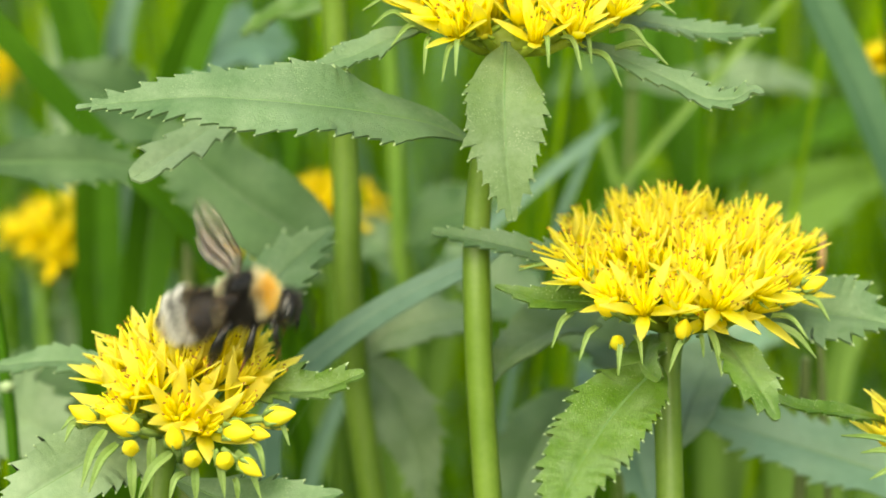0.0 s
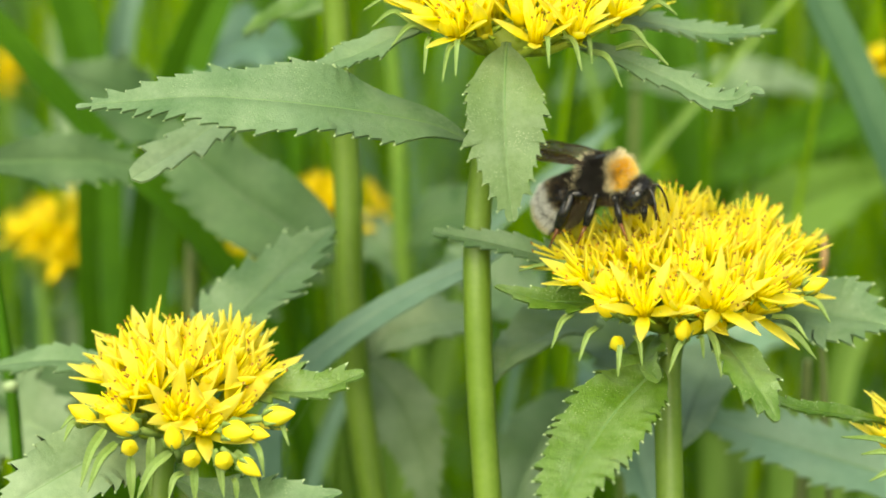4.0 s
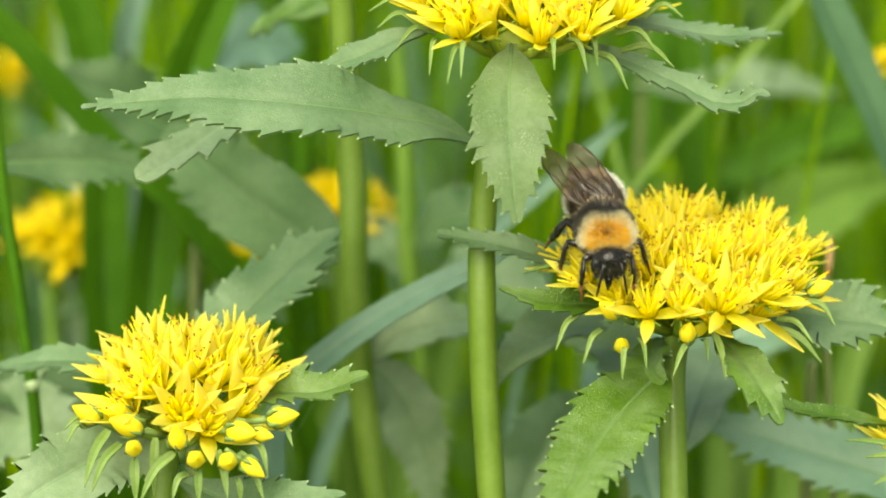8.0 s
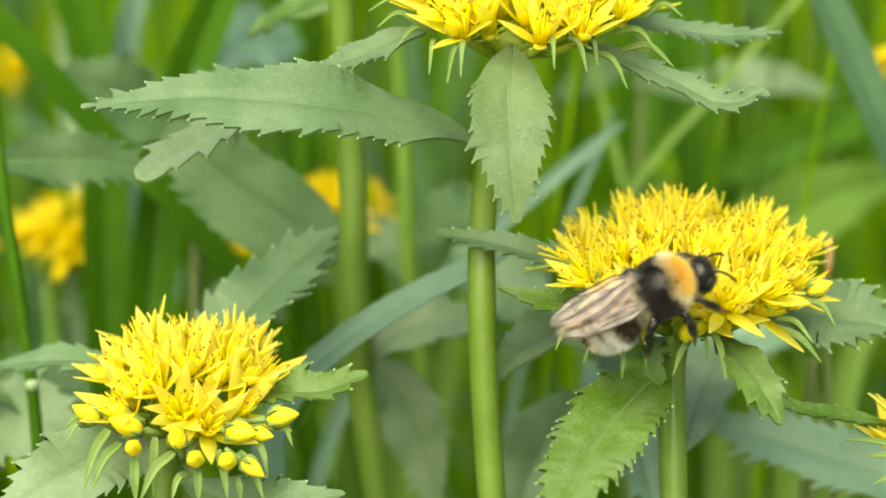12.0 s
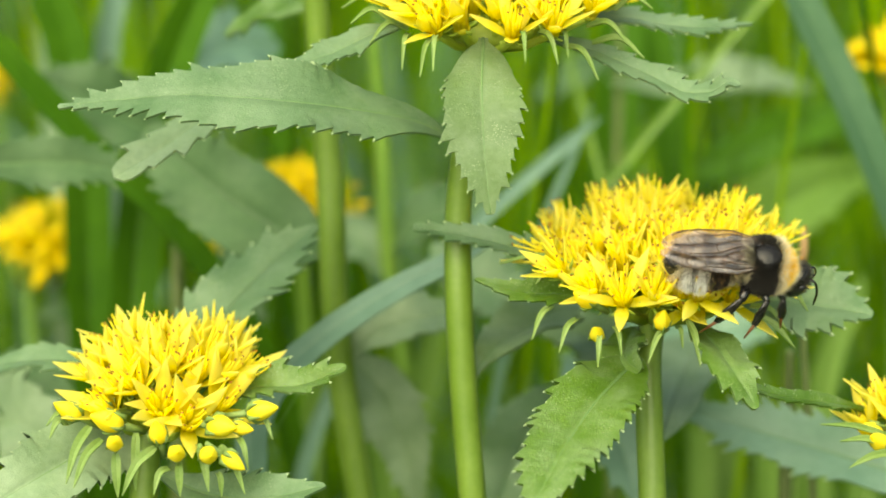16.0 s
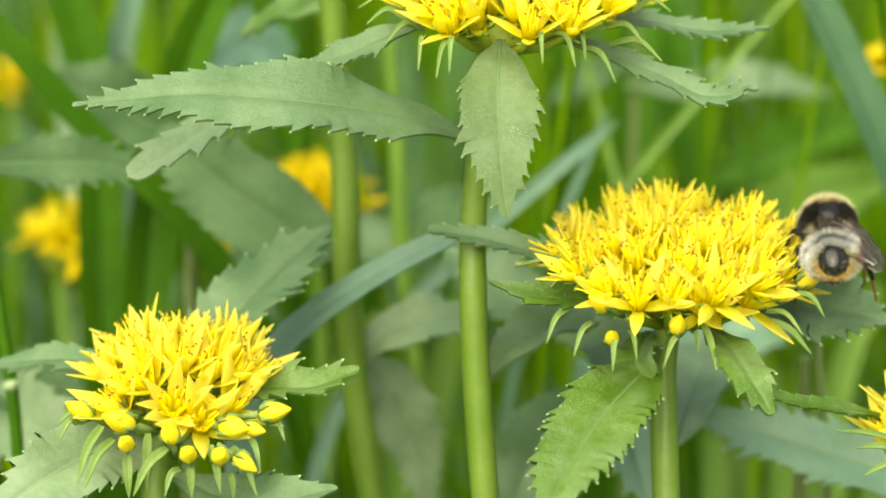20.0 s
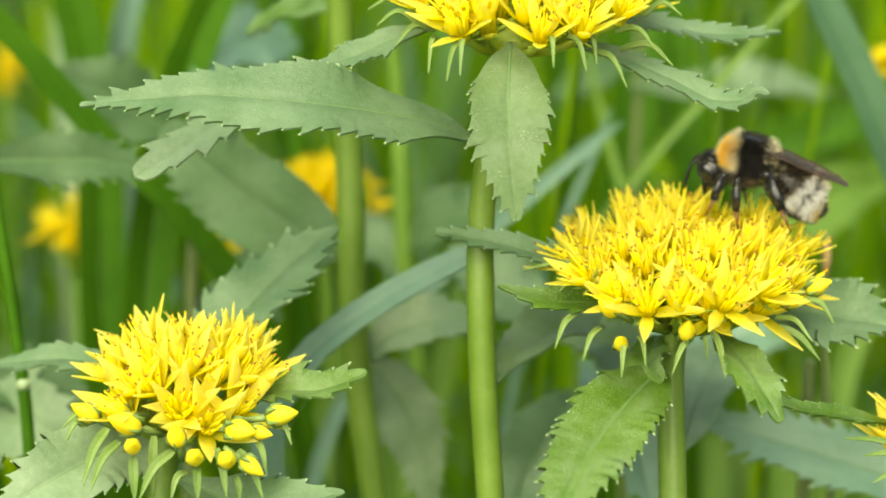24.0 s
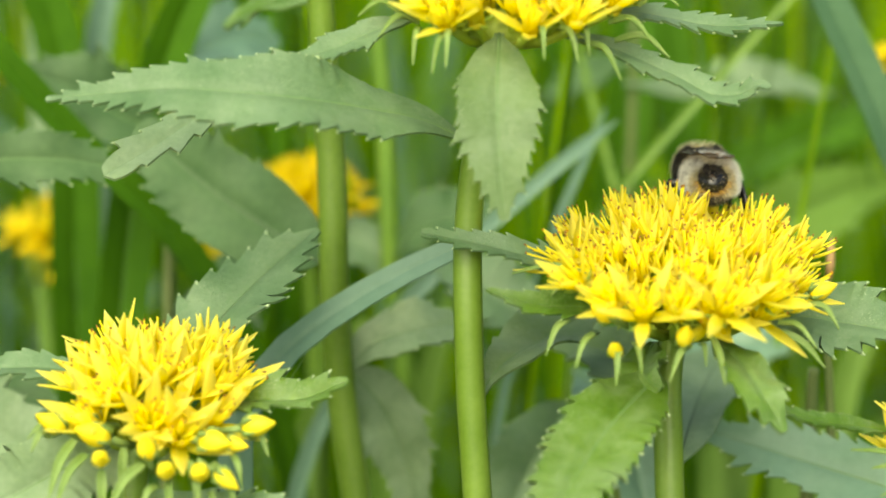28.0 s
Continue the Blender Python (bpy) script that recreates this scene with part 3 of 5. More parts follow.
# ---- the plant that the visitor leaves at the start ----
left_plant = plant("stonecrop_plant", (-33.1, -5.9, 328.9), "yellow stonecrop with a small domed head and hanging buds", "flower", "stonecrops")
left_plant.location.z = 0
add_stem(left_plant, [(-33.1, -3.1, 337.4), (-33.8, -4.4, 333.5), (-34.1, -5.7, 329.6)], 1.7, 1.8)
flower_head(left_plant, (-31.3, -0.8, 344.3), 8.9, 25, axis=(0, -0.2, 1), dome=0.36, seed=11, lift=(40, 66), rim=0.95, petals=WIDE_PETALS, hearts=TALL_FLORETS, neck=(-33.1, -3.3, 337.0))
for at, axis, s in (((-42.2, -9, 342.5), (-0.95, -0.35, 0.75), 1.25), ((-38.8, -8, 342.4), (-0.9, -0.4, 0.35), 1.2), ((-37.3, -11, 341.9), (-0.8, -0.5, 0.5), 1.5), ((-36.0, -15, 340.6), (0.1, -0.85, 0.5), 1.08), ((-31.0, -14, 341.5), (-0.1, -0.45, 0.9), 1.2), ((-28.7, -16, 339.6), (0.15, -0.85, 0.45), 1.15), ((-25.0, -15.5, 339.1), (0.2, -0.85, 0.3), 1.2), ((-22.2, -15, 338.0), (0.85, -0.45, -0.45), 1.1), ((-18.9, -10, 342.5), (1, -0.35, 0.3), 1.35), ((-23.6, -12, 341.3), (0.7, -0.6, 0.15), 1.5), ((-21.4, -11, 340.6), (0.95, -0.4, 0.0), 1.0)):
    add_bud(left_plant, at, axis, s * 0.9)
for a, b, w in (((-39.5, -10, 340.7), (-41.9, -16, 335.8), 2.6), ((-38.1, -11, 339.4), (-41.0, -16.5, 335.5), 2.4), ((-31.5, -13, 339.1), (-35.3, -17, 334.6), 2.6), ((-30.0, -14, 336.8), (-31.6, -16.5, 334.5), 1.9), ((-26.4, -13, 339.4), (-25.1, -16, 334.5), 2.4), ((-23.9, -12, 338.8), (-20.8, -16, 334.1), 2.2), ((-21.9, -11, 339.5), (-20.5, -14, 336.4), 1.7), ((-19.9, -8, 341.2), (-17.7, -11, 339.0), 1.7), ((-28.6, -14.5, 337.8), (-28.5, -16, 334.0), 2.2), ((-36.1, -13.5, 338.6), (-35.9, -15.5, 333.7), 2.6), ((-34.0, -10, 339.8), (-34.1, -13, 333.5), 2.4), ((-24.1, -14, 336.1), (-23.7, -15, 333.5), 1.6), ((-42.4, -9, 340.8), (-44.1, -12, 340.1), 1.9), ((-41.9, -8, 340.9), (-44.6, -11, 341.3), 1.6)):
    add_bract(left_plant, a, b, w)
add_leaf(left_plant, [(-33.9, -1, 337.6), (-40.3, -6, 336.3), (-45.8, -10.5, 334.6), (-52.9, -15, 331.5)], 10.0, (-0.1, -0.8, 0.6), [LEAF_PALE, BEAD], teeth=16, tooth=0.7, seed=21, bare=0.15, p=0.6)
add_leaf(left_plant, [(-31.5, 6, 339.7), (-27.0, 12.9, 344.6), (-21.7, 19.6, 348.8), (-13.7, 27.5, 353.9)], 9.6, (-0.35, -0.6, 0.75), [LEAF, BEAD, RIB_DARK], teeth=12, tooth=1.3, seed=22, bare=0.2, p=0.7, q=0.9)
add_leaf(left_plant, [(-26.6, 1.6, 339.1), (-20.1, -1.6, 342.2), (-14.5, -3.4, 343.0), (-8.9, -4.6, 345.7)], 4.6, (-0.1, -0.45, 1), [LEAF_FRESH, BEAD], teeth=9, tooth=0.9, seed=23, fold=0.55, bare=0.25)
add_leaf(left_plant, [(-37.5, 6.4, 341.0), (-44.0, 10.8, 341.4), (-50.4, 12.7, 340.9), (-57.9, 14.3, 339.4)], 4.4, (0, -0.3, 1), [LEAF, BEAD], teeth=10, tooth=0.7, seed=24)
add_leaf(left_plant, [(-33.1, -4.6, 332.8), (-25.9, -9.3, 331.5), (-18.2, -13.1, 332.6), (-11.4, -14.6, 334.5)], 6.0, (0, -0.5, 0.85), [LEAF, BEAD], teeth=10, tooth=0.8, seed=25)

# ---- the tall plant in the middle, its head at the upper edge ----
top_plant = plant("stonecrop_plant", (6.0, 1.5, 325.7), "tall yellow stonecrop with hanging toothed leaves under its head", "flower", "stonecrops")
top_plant.location.z = 0
add_stem(top_plant, [(8.4, 15.6, 382.0), (7.4, 14.8, 376.5), (5.5, 13.5, 366.0), (4.8, 11.9, 357.7), (4.8, 9.3, 349.7), (5.2, 6.7, 338.6), (6.1, 3.5, 325.5)], 1.35, 1.75)
flower_head(top_plant, (10.3, 16.9, 386.1), 14.0, 46, axis=(0, -0.04, 1), dome=0.10, seed=33, hearts=TALL_FLORETS, neck=(8.6, 15.0, 380.3), lift=(44, 72), rim=0.5)
cup = Geo()
cup.ball((8.6, 14.6, 382.4), (5.6, 5.0, 2.6), nu=18, nv=10)
place("receptacle", cup.mesh("receptacle", [STALK]), top_plant)
for a, b, w in (((2.4, 3.7, 384.4), (2.0, -1.5, 381.3), 1.4), ((2.1, 4.6, 383.9), (0.4, 0.2, 380.2), 1.4), ((-0.9, 6.8, 384.0), (-1.7, 2.5, 380.6), 1.3), ((12.7, 3.8, 384.7), (12.9, -1.2, 382.2), 1.4), ((14.8, 4.8, 384.5), (16.9, 0.6, 381.4), 1.5),
                ((17.2, 5.8, 384.3), (18.2, 2.8, 381.7), 1.3), ((17.9, 7.2, 382.2), (21.9, 2.9, 378.8), 1.6), ((20.8, 9.9, 384.0), (25.7, 7.2, 382.2), 1.6), ((21.6, 11.2, 381.6), (27.9, 8.6, 380.1), 1.8), ((-3.0, 10.2, 385.0), (-8.0, 8.2, 385.1), 1.5),
                ((-2.3, 14.8, 386.0), (-9.2, 12.7, 386.1), 1.5), ((-1.0, 10.9, 383.8), (-5.7, 8.4, 382.6), 1.6), ((24.7, 16.4, 384.6), (29.3, 14.4, 385.0), 1.5)):
    add_bract(top_plant, a, b, w, 1.6)
for at, axis in (((1.1, 5.2, 385.8), (-0.3, -0.7, 0.4)), ((-1.6, 8.6, 386.4), (-0.8, -0.5, 0.4)), ((17.2, 6.2, 385.5), (0.4, -0.7, 0.4))):
    add_bud(top_plant, at, axis, 1.1)
add_leaf(top_plant, [(8.2, 9, 382.8), (7.8, 0.8, 378.6), (7.9, -4.3, 372.5), (8.5, -7.7, 365.6)], 8.8, (0, -0.9, 0.45), [LEAF_SUN, BEAD], teeth=16, tooth=0.75, seed=31, bare=0.22, p=0.98, q=1.15, fold=0.08)
add_leaf(top_plant, [(5.2, 13, 368.9), (-0.6, 10.5, 372.3), (-6.4, 7, 374.6), (-12.4, 4, 376.4), (-20.3, 2, 377.8), (-28.3, 2.5, 378.1), (-35.8, 3.6, 377.2), (-43.2, 5, 376.2)], 10.4, (0.02, -0.55, 0.83), [LEAF, BEAD], teeth=26, tooth=0.9, seed=32, bare=0.18, p=1.25, q=1.5, fold=0.12, wave=0.7)
add_leaf(top_plant, [(-1.0, 16, 383.3), (-5.8, 13.5, 382.3), (-10.5, 11, 380.7), (-15.5, 8.6, 379.7)], 3.9, (0, -0.45, 0.9), [LEAF, BEAD], teeth=12, tooth=0.4, seed=34)
add_leaf(top_plant, [(13.6, 15.6, 382.0), (21.7, 12.9, 380.1), (28.4, 10.0, 377.7), (33.3, 7.3, 376.0), (35.9, 6.4, 376.4), (37.9, 5.8, 377.7), (38.9, 4.6, 377.5)], 3.1, (0.05, -0.5, 0.85), [LEAF, BEAD], teeth=13, tooth=0.7, seed=35, p=0.9, q=0.75)
add_leaf(top_plant, [(15.3, 22.1, 382.6), (25.8, 22.0, 382.3), (34.3, 21.5, 380.9), (42.4, 21.6, 381.3)], 3.4, (0, -0.3, 1), [LEAF, BEAD], teeth=13, tooth=0.8, seed=36)
add_leaf(top_plant, [(5.5, 7.7, 338.3), (8.7, 12.7, 340.9), (13.6, 21.2, 341.2), (22.0, 32.0, 342.1)], 8.5, (-0.3, -0.6, 0.75), [LEAF_SUN, BEAD], teeth=9, tooth=0.7, seed=37, p=1.4, petiole=1.7)

# ---- the small plant at the lower edge ----
low_plant = plant("stonecrop_plant", (59.5, -5.1, 324.8), "small yellow stonecrop opening its first florets", "flower", "stonecrops")
low_plant.location.z = 0
add_stem(low_plant, [(58.8, -2.2, 333.7), (59.1, -4.1, 328.1)], 1.5, 1.6)
flower_head(low_plant, (58.9, -2.1, 337.3), 4.6, 7, axis=(-0.1, -0.1, 1), dome=0.5, seed=41, lift=(45, 70), rim=0.6, neck=(58.8, -2.4, 333.3))
for at, axis in (((54.9, -7.7, 336.3), (-0.5, -0.6, 0.6)), ((54.3, -5.4, 336.8), (-0.8, -0.3, 0.3))):
    add_bud(low_plant, at, axis, 1.1)
for a, b, w in (((56.1, -6.6, 336.6), (47.5, -8.9, 339.1), 1.8), ((55.9, -7.8, 336.0), (49.9, -9.5, 337.1), 2.0), ((56.9, -8.1, 335.0), (50.9, -10.5, 334.0), 2.2)):
    add_bract(low_plant, a, b, w, 0.5)
add_leaf(low_plant, [(56.5, 0.8, 336.1), (50.7, -4.4, 339.7), (44.6, -7.8, 341.9), (41.1, -9, 343.2), (37.0, -10.1, 345.2)], 2.0, (0, -0.5, 0.9), [LEAF_FRESH, BEAD], teeth=11, tooth=0.35, seed=42, fold=0.5)
add_leaf(low_plant, [(67.7, 17, 319.2), (59.2, 20, 321.7), (50.0, 24, 323.4), (42.1, 27, 324.9), (34.1, 30, 326.5)], 8.0, (0.1, -0.75, 0.65), [LEAF_SKYLIT, BEAD], teeth=16, tooth=1.1, seed=44, p=0.45, q=0.75)

# ---- taller plant behind, stem and leaves only in view ----
back_plant = plant("stonecrop_plant", (-9.6, 32.7, 311.8), "taller stonecrop behind with a pale stem and broad leaves", "flower", "stonecrops")
back_plant.location.z = 0
add_stem(back_plant, [(-14.6, 46.3, 392.4), (-13.8, 46.5, 380.1), (-13.2, 44.9, 368.8), (-12.4, 42.3, 357.6), (-12.0, 38.5, 339.4), (-11.2, 36.8, 327.7), (-9.1, 33.9, 312.2)], 1.6, 1.95)
add_leaf(back_plant, [(-14.0, 39.8, 345.5), (-18.4, 44.6, 347.0), (-28.1, 50.4, 351.8), (-39.0, 56.9, 359.4)], 12.6, (-0.2, -0.85, 0.6), [LEAF_BLUE, BEAD, RIB_DARK], teeth=14, tooth=0.8, seed=51, p=0.5, q=0.6)
add_leaf(back_plant, [(-13.2, 44.9, 368.8), (-21.0, 33, 370.7), (-27.3, 20.5, 370.2), (-32.2, 13.4, 368.3), (-37.4, 8.3, 366.2)], 4.6, (-0.2, -0.7, 0.7), [LEAF_PALE, BEAD], teeth=11, tooth=0.9, seed=52, bare=0.4, p=0.8, q=0.4)
add_leaf(back_plant, [(-11.2, 38.5, 329.6), (-7.3, 39.9, 334.0), (-1.9, 40.5, 335.9), (6.0, 44.7, 335.6)], 8.0, (0, -0.5, 0.85), [LEAF_PALE, BEAD], teeth=9, tooth=0.8, seed=53, p=1.3, petiole=1.6)
add_leaf(back_plant, [(-10.6, 44.6, 328.9), (-6.3, 45.0, 323.7), (-3.1, 43.7, 316.5), (-1.1, 41.7, 307.0)], 8.5, (-0.25, -0.6, 0.8), [LEAF_PALE, BEAD], teeth=12, tooth=1.0, seed=54, p=0.6)
add_leaf(back_plant, [(-13.7, 46.0, 378.7), (-18.4, 50.0, 377.8), (-22.1, 53.6, 376.2), (-27.1, 56.8, 373.1)], 6.0, (0, -0.5, 0.85), [LEAF_FRESH, BEAD], teeth=9, tooth=0.8, seed=55)


def far_plant(pts, head=None, leaves=(), r=1.5, seed=1, lab="blurred yellow stonecrop standing further back", n=18, rad=9.0, dull=False, lift=(25, 60), dome=0.3):
    ob = plant("stonecrop_plant", (pts[-1][0], pts[-1][1], 0), lab, "flower", "stonecrops")
    add_stem(ob, pts, r * 0.85, r, STEM_DULL if dull else STEM_FAR, n=8)
    if head:
        flower_head(ob, head, rad, n, axis=(0, -0.1, 1), dome=dome, seed=seed, neck=pts[0], lift=lift, petals=SHADED_PETALS)
    for k, (mid, w, up, mat) in enumerate(leaves):
        add_leaf(ob, mid, w, up, [mat, BEAD], teeth=11, tooth=1.0, seed=seed * 7 + k)
    return ob


UP, FACE = (0, -0.5, 0.85), (0.1, -0.9, 0.4)
blob_plant = far_plant([(-67.6, 121.9, 314.4), (-66.6, 118.3, 303.4), (-66.1, 110.2, 278.5)], (-62.9, 124.1, 323.4), ((([(-66.6, 120.1, 308.9), (-58.4, 121.3, 312.6), (-50.9, 123.8, 313.8)]), 9, UP, LEAF_BLUE),), seed=61, rad=8.2, n=20, lift=(10, 30), dome=0.12)
yellow_plant = far_plant([(-16.8, 99.9, 327.6), (-16.0, 98.2, 312.8), (-15.2, 93.7, 285.8)], (-17.6, 102.4, 333.8), ((([(-16.3, 99.1, 322.1), (-24.1, 99.7, 323.9), (-32.6, 102.9, 320.8)]), 8, UP, LEAF_BLUE),), seed=62, rad=6.6, n=14)
far_plant([(-7.4, 97.9, 363.5), (-6.4, 96.0, 351.3), (-5.5, 91.1, 329.6), (-3.5, 87.7, 312.8), (-2.2, 82.6, 290.7)], None, ((([(-5.5, 91.1, 329.6), (-1.2, 88.6, 335.0), (4.0, 87.2, 337.3), (10.2, 87.8, 338.9)]), 10, UP, LEAF_BLUE), (([(-5.3, 89.7, 325.3), (-8.4, 93.2, 329.8), (-16.6, 96.2, 332.6)]), 8, UP, LEAF),), r=1.6, seed=63, lab="pale blurred stonecrop stem standing further back")
far_plant([(-28.7, 113.3, 320.3), (-29.8, 110.8, 306.1), (-31.5, 106.5, 280.2)], (-28.6, 114.5, 324.8), (), seed=64, rad=4.2, n=9, r=1.2)
far_plant([(73.1, 88.1, 356.1), (73.7, 84.8, 336.2), (73.7, 75.3, 293.9)], (75.0, 90.1, 360.4), (), seed=65, rad=5.5, n=10)
far_plant([(-92.2, 238.2, 316.6), (-91.6, 229.8, 290.6), (-91.0, 211.4, 234.0)], (-93.4, 240.0, 322.0), (), seed=66, rad=1.8, n=4)
far_plant([(51.2, 40.8, 330.4), (51.0, 39.8, 320.7), (50.7, 38.5, 310.1)], None, (), r=0.9, seed=67, dull=True, lab="thin dark leafless stem in the shade")
far_plant([(-64.5, 42.8, 362.3), (-65.7, 38.5, 342.7), (-66.1, 31.1, 313.4)], None, ((([(-64.5, 41.6, 358.6), (-56.5, 43.7, 358.4), (-48.3, 45.6, 357.9), (-40.2, 47.1, 356.2)]), 6.8, (0, -0.8, 0.6), LEAF_BLUE), (([(-66.8, 39.8, 320.7), (-61.0, 36.4, 323.3), (-55.7, 32.6, 324.4), (-49.6, 29.8, 322.3)]), 12, (0, -0.8, 0.6), LEAF_PALE), (([(-65.3, 35.7, 327.3), (-56.7, 39.6, 326.6), (-49.1, 41.5, 325.9)]), 10, UP, LEAF_BLUE)), seed=68, lab="stonecrop with broad grey-green leaves at the clearing's edge")
far_plant([(-37.5, 85.7, 358.4), (-36.9, 79.7, 353.0), (-37.3, 72.6, 331.1), (-38.1, 66.1, 298.0)], None, ((([(-36.9, 75.6, 353.2), (-42.2, 74.3, 355.7), (-49.4, 73.7, 360.2), (-56.9, 74.6, 363.0)]), 11, (0, -0.8, 0.6), LEAF_BLUE), (([(-37.5, 85.7, 358.4), (-33.7, 95.0, 361.1), (-28.0, 101.5, 361.6), (-22.4, 105.0, 359.6)]), 11, (0, -0.8, 0.6), BLADE_BLUE), (([(-37.5, 72.9, 325.6), (-31.4, 76.7, 324.3), (-24.7, 77.5, 320.3)]), 12, UP, LEAF)), seed=69, r=0.9, dull=True, lab="leafy stonecrop without flowers standing behind")
far_plant([(33.5, 124.5, 361.2), (33.0, 119.2, 345.1), (31.7, 112.4, 317.6), (31.1, 104.7, 281.0)], None, ((([(33.0, 122, 353.1), (26.3, 126, 349.2), (19.4, 130, 345.7)]), 7, (0, -0.6, 0.8), LEAF_BLUE), (([(31.4, 118, 350.2), (42.7, 128, 346.7), (54.2, 136, 346.7), (69.3, 144, 342.1)]), 7, (0, -0.6, 0.8), LEAF_PALE), (([(34.0, 104, 314.6), (39.3, 92, 315.4), (45.8, 86, 317.6), (51.1, 86, 318.3), (55.8, 88, 318.0)]), 14, (0, -0.42, 0.9), LEAF_SKYLIT), (([(31.5, 110.7, 312.2), (48.3, 110.1, 323.4), (60.4, 118.0, 328.3), (71.2, 127.0, 330.0), (80.0, 132.9, 328.8)]), 12, (0.1, -0.85, 0.5), LEAF_LIGHT), (([(37.4, 174.9, 315.8), (57.9, 176.2, 319.9), (72.2, 180.0, 325.0), (91.0, 183.4, 329.1)]), 8, (0.1, -0.85, 0.5), BLADE)), seed=70, r=0.8, dull=True, lab="leafy stonecrop without flowers standing behind")
far_plant([(20.8, 56.0, 331.6), (20.1, 54.3, 320.1), (17.8, 51.3, 304.5)], None, ((([(20.1, 54.6, 320.8), (16.6, 47.5, 318.4), (12.8, 41.8, 313.9), (9.5, 35.7, 307.9)]), 11, FACE, LEAF), (([(20.4, 54.0, 325.4), (24.1, 41.3, 325.2), (26.8, 33.5, 320.7), (28.8, 27.0, 313.5)]), 9, FACE, BLADE_BLUE), (([(20.8, 55.0, 328.5), (14.4, 57.9, 331.0), (7.9, 61.3, 335.0), (1.3, 66.6, 338.4)]), 10, UP, LEAF)), seed=71, lab="leafy stonecrop without flowers in the shade")

# ---- grass blades near the plants ----
blue_blade = blade("bluish-grey arching grass blade", [(-22.7, 18.2, 319.0), (-22.7, 21.0, 327.5), (-17.4, 23.6, 335.6), (-7.7, 25.9, 342.6), (3.8, 25.8, 348.9), (8.9, 26.5, 350.9)], 6.0, BLADE_BLUE, (-0.35, -0.7, 0.7), q=0.2, fold=0.15)
blade("dark green grass blade leaning across", [(-30.8, 70.7, 331.8), (-38.8, 70.3, 343.4), (-47.5, 69.0, 352.4), (-56.0, 68.2, 362.9), (-68.3, 68.8, 377.7)], 4.6, BLADE, (0.4, -0.9, 0.4))
blade("dark green upright grass blade", [(-46.2, 76.7, 311.3), (-45.0, 82.6, 329.6), (-42.0, 86.9, 349.2), (-37.9, 89.3, 362.9), (-31.3, 91.8, 377.2)], 8.0, BLADE, (0.3, -0.95, 0.2))
blade("dark green upright grass blade", [(-54.3, 97.2, 303.3), (-55.0, 102.5, 325.8), (-55.2, 106.2, 343.8), (-57.6, 109.6, 360.8), (-61.8, 111.6, 373.3)], 8.5, BLADE, (0.3, -0.95, 0.2))
blade("bluish-grey upright grass blade", [(-50.8, 107.7, 319.2), (-52.5, 115.4, 346.1), (-51.8, 117.4, 359.0), (-48.3, 119.5, 371.7)], 5.0, BLADE_BLUE, (0.2, -0.95, 0.2))
# Added pale blade, in place of sky brightness between the stems.
blade("pale upright blade added for a bright streak between the grass", [(-67.0, 150, 323.2), (-68.0, 158, 334.8), (-69.1, 165, 344.7), (-70.3, 172, 354.8)], 4.2, LEAF_PALE, (0.2, -0.95, 0.2))
blade("broad bluish grass blade leaning at the clearing's edge", [(75.4, 67.3, 327.6), (69.3, 70.6, 344.2), (61.9, 74.1, 361.4), (54.3, 77.0, 376.8), (51.0, 80.0, 386.3)], 7.0, BLADE_SHADED, (0.5, -0.85, 0.2))
blade("thin pale grass stem leaning across", [(20.1, 89.6, 328.2), (31.6, 94.2, 342.6), (44.1, 98.6, 356.1), (57.4, 103.3, 370.4), (63.6, 105.5, 377.2)], 1.7, STEM_FAR, (0.2, -0.95, 0.3))
blade("thin green grass stem", [(-25.0, 124.9, 323.6), (-25.3, 130.8, 342.0), (-25.7, 135.0, 354.9), (-25.3, 139.8, 369.6)], 2.0, BLADE, (0.2, -0.95, 0.2))
blade("thin green grass stem", [(30.5, 98, 325.4), (29.3, 104, 335.9), (26.9, 108, 345.2), (24.4, 111, 354.8), (22.5, 113, 363.7)], 1.3, STEM_FAR, (0.2, -0.95, 0.2))
hanging_grass = blade("pale green grass blade hanging over", [(-76.3, 22.4, 348.2), (-68.3, 36.0, 389.9), (-52.9, 39.6, 401.0), (-43.4, 35.5, 388.5), (-42.7, 32.4, 378.8), (-43.8, 28.1, 365.6), (-45.5, 23.1, 350.3), (-46.0, 20.0, 340.7)], 3.2, LEAF_PALE, (0.2, -1, 0.1), q=0.12)
left_grass = plant("grass_stalk", (-53.0, 18.0, 318.3), "thin green grass stalk with a pale joint", "grass", "grass blades")
left_grass.location.z = 0
add_stem(left_grass, [(-60.8, 38.1, 386.5), (-58.9, 33.3, 371.8), (-57.5, 29.2, 359.1), (-55.4, 25.3, 344.1), (-53.7, 22.1, 331.0), (-53.0, 19.2, 318.6)], 0.75, 0.85, BLADE)
jg = Geo()
jg.ball((-53.9, 22.5, 333.9), (1.05, 1.05, 0.9), nu=10, nv=6)
place("joint", jg.mesh("joint", [BEAD]), left_grass)
dry_tip = plant("dry_stalk", (53.5, 30.9, 312.6), "withered brown stalk tip among leaves", "dead stalk")
dry_tip.location.z = 0
add_stem(dry_tip, [(52.0, 36.9, 344.2), (52.0, 36.6, 340.1), (52.6, 34.7, 327.7), (53.6, 32.0, 313.0)], 0.45, 0.6, STEM_DULL)
dg = Geo()
dg.tube([(52.4, 38.6, 349.3), (52.3, 38.1, 347.7), (52.2, 37.5, 345.9), (52.0, 36.9, 344.1)], [0.12, 0.55, 0.6, 0.45], 8)
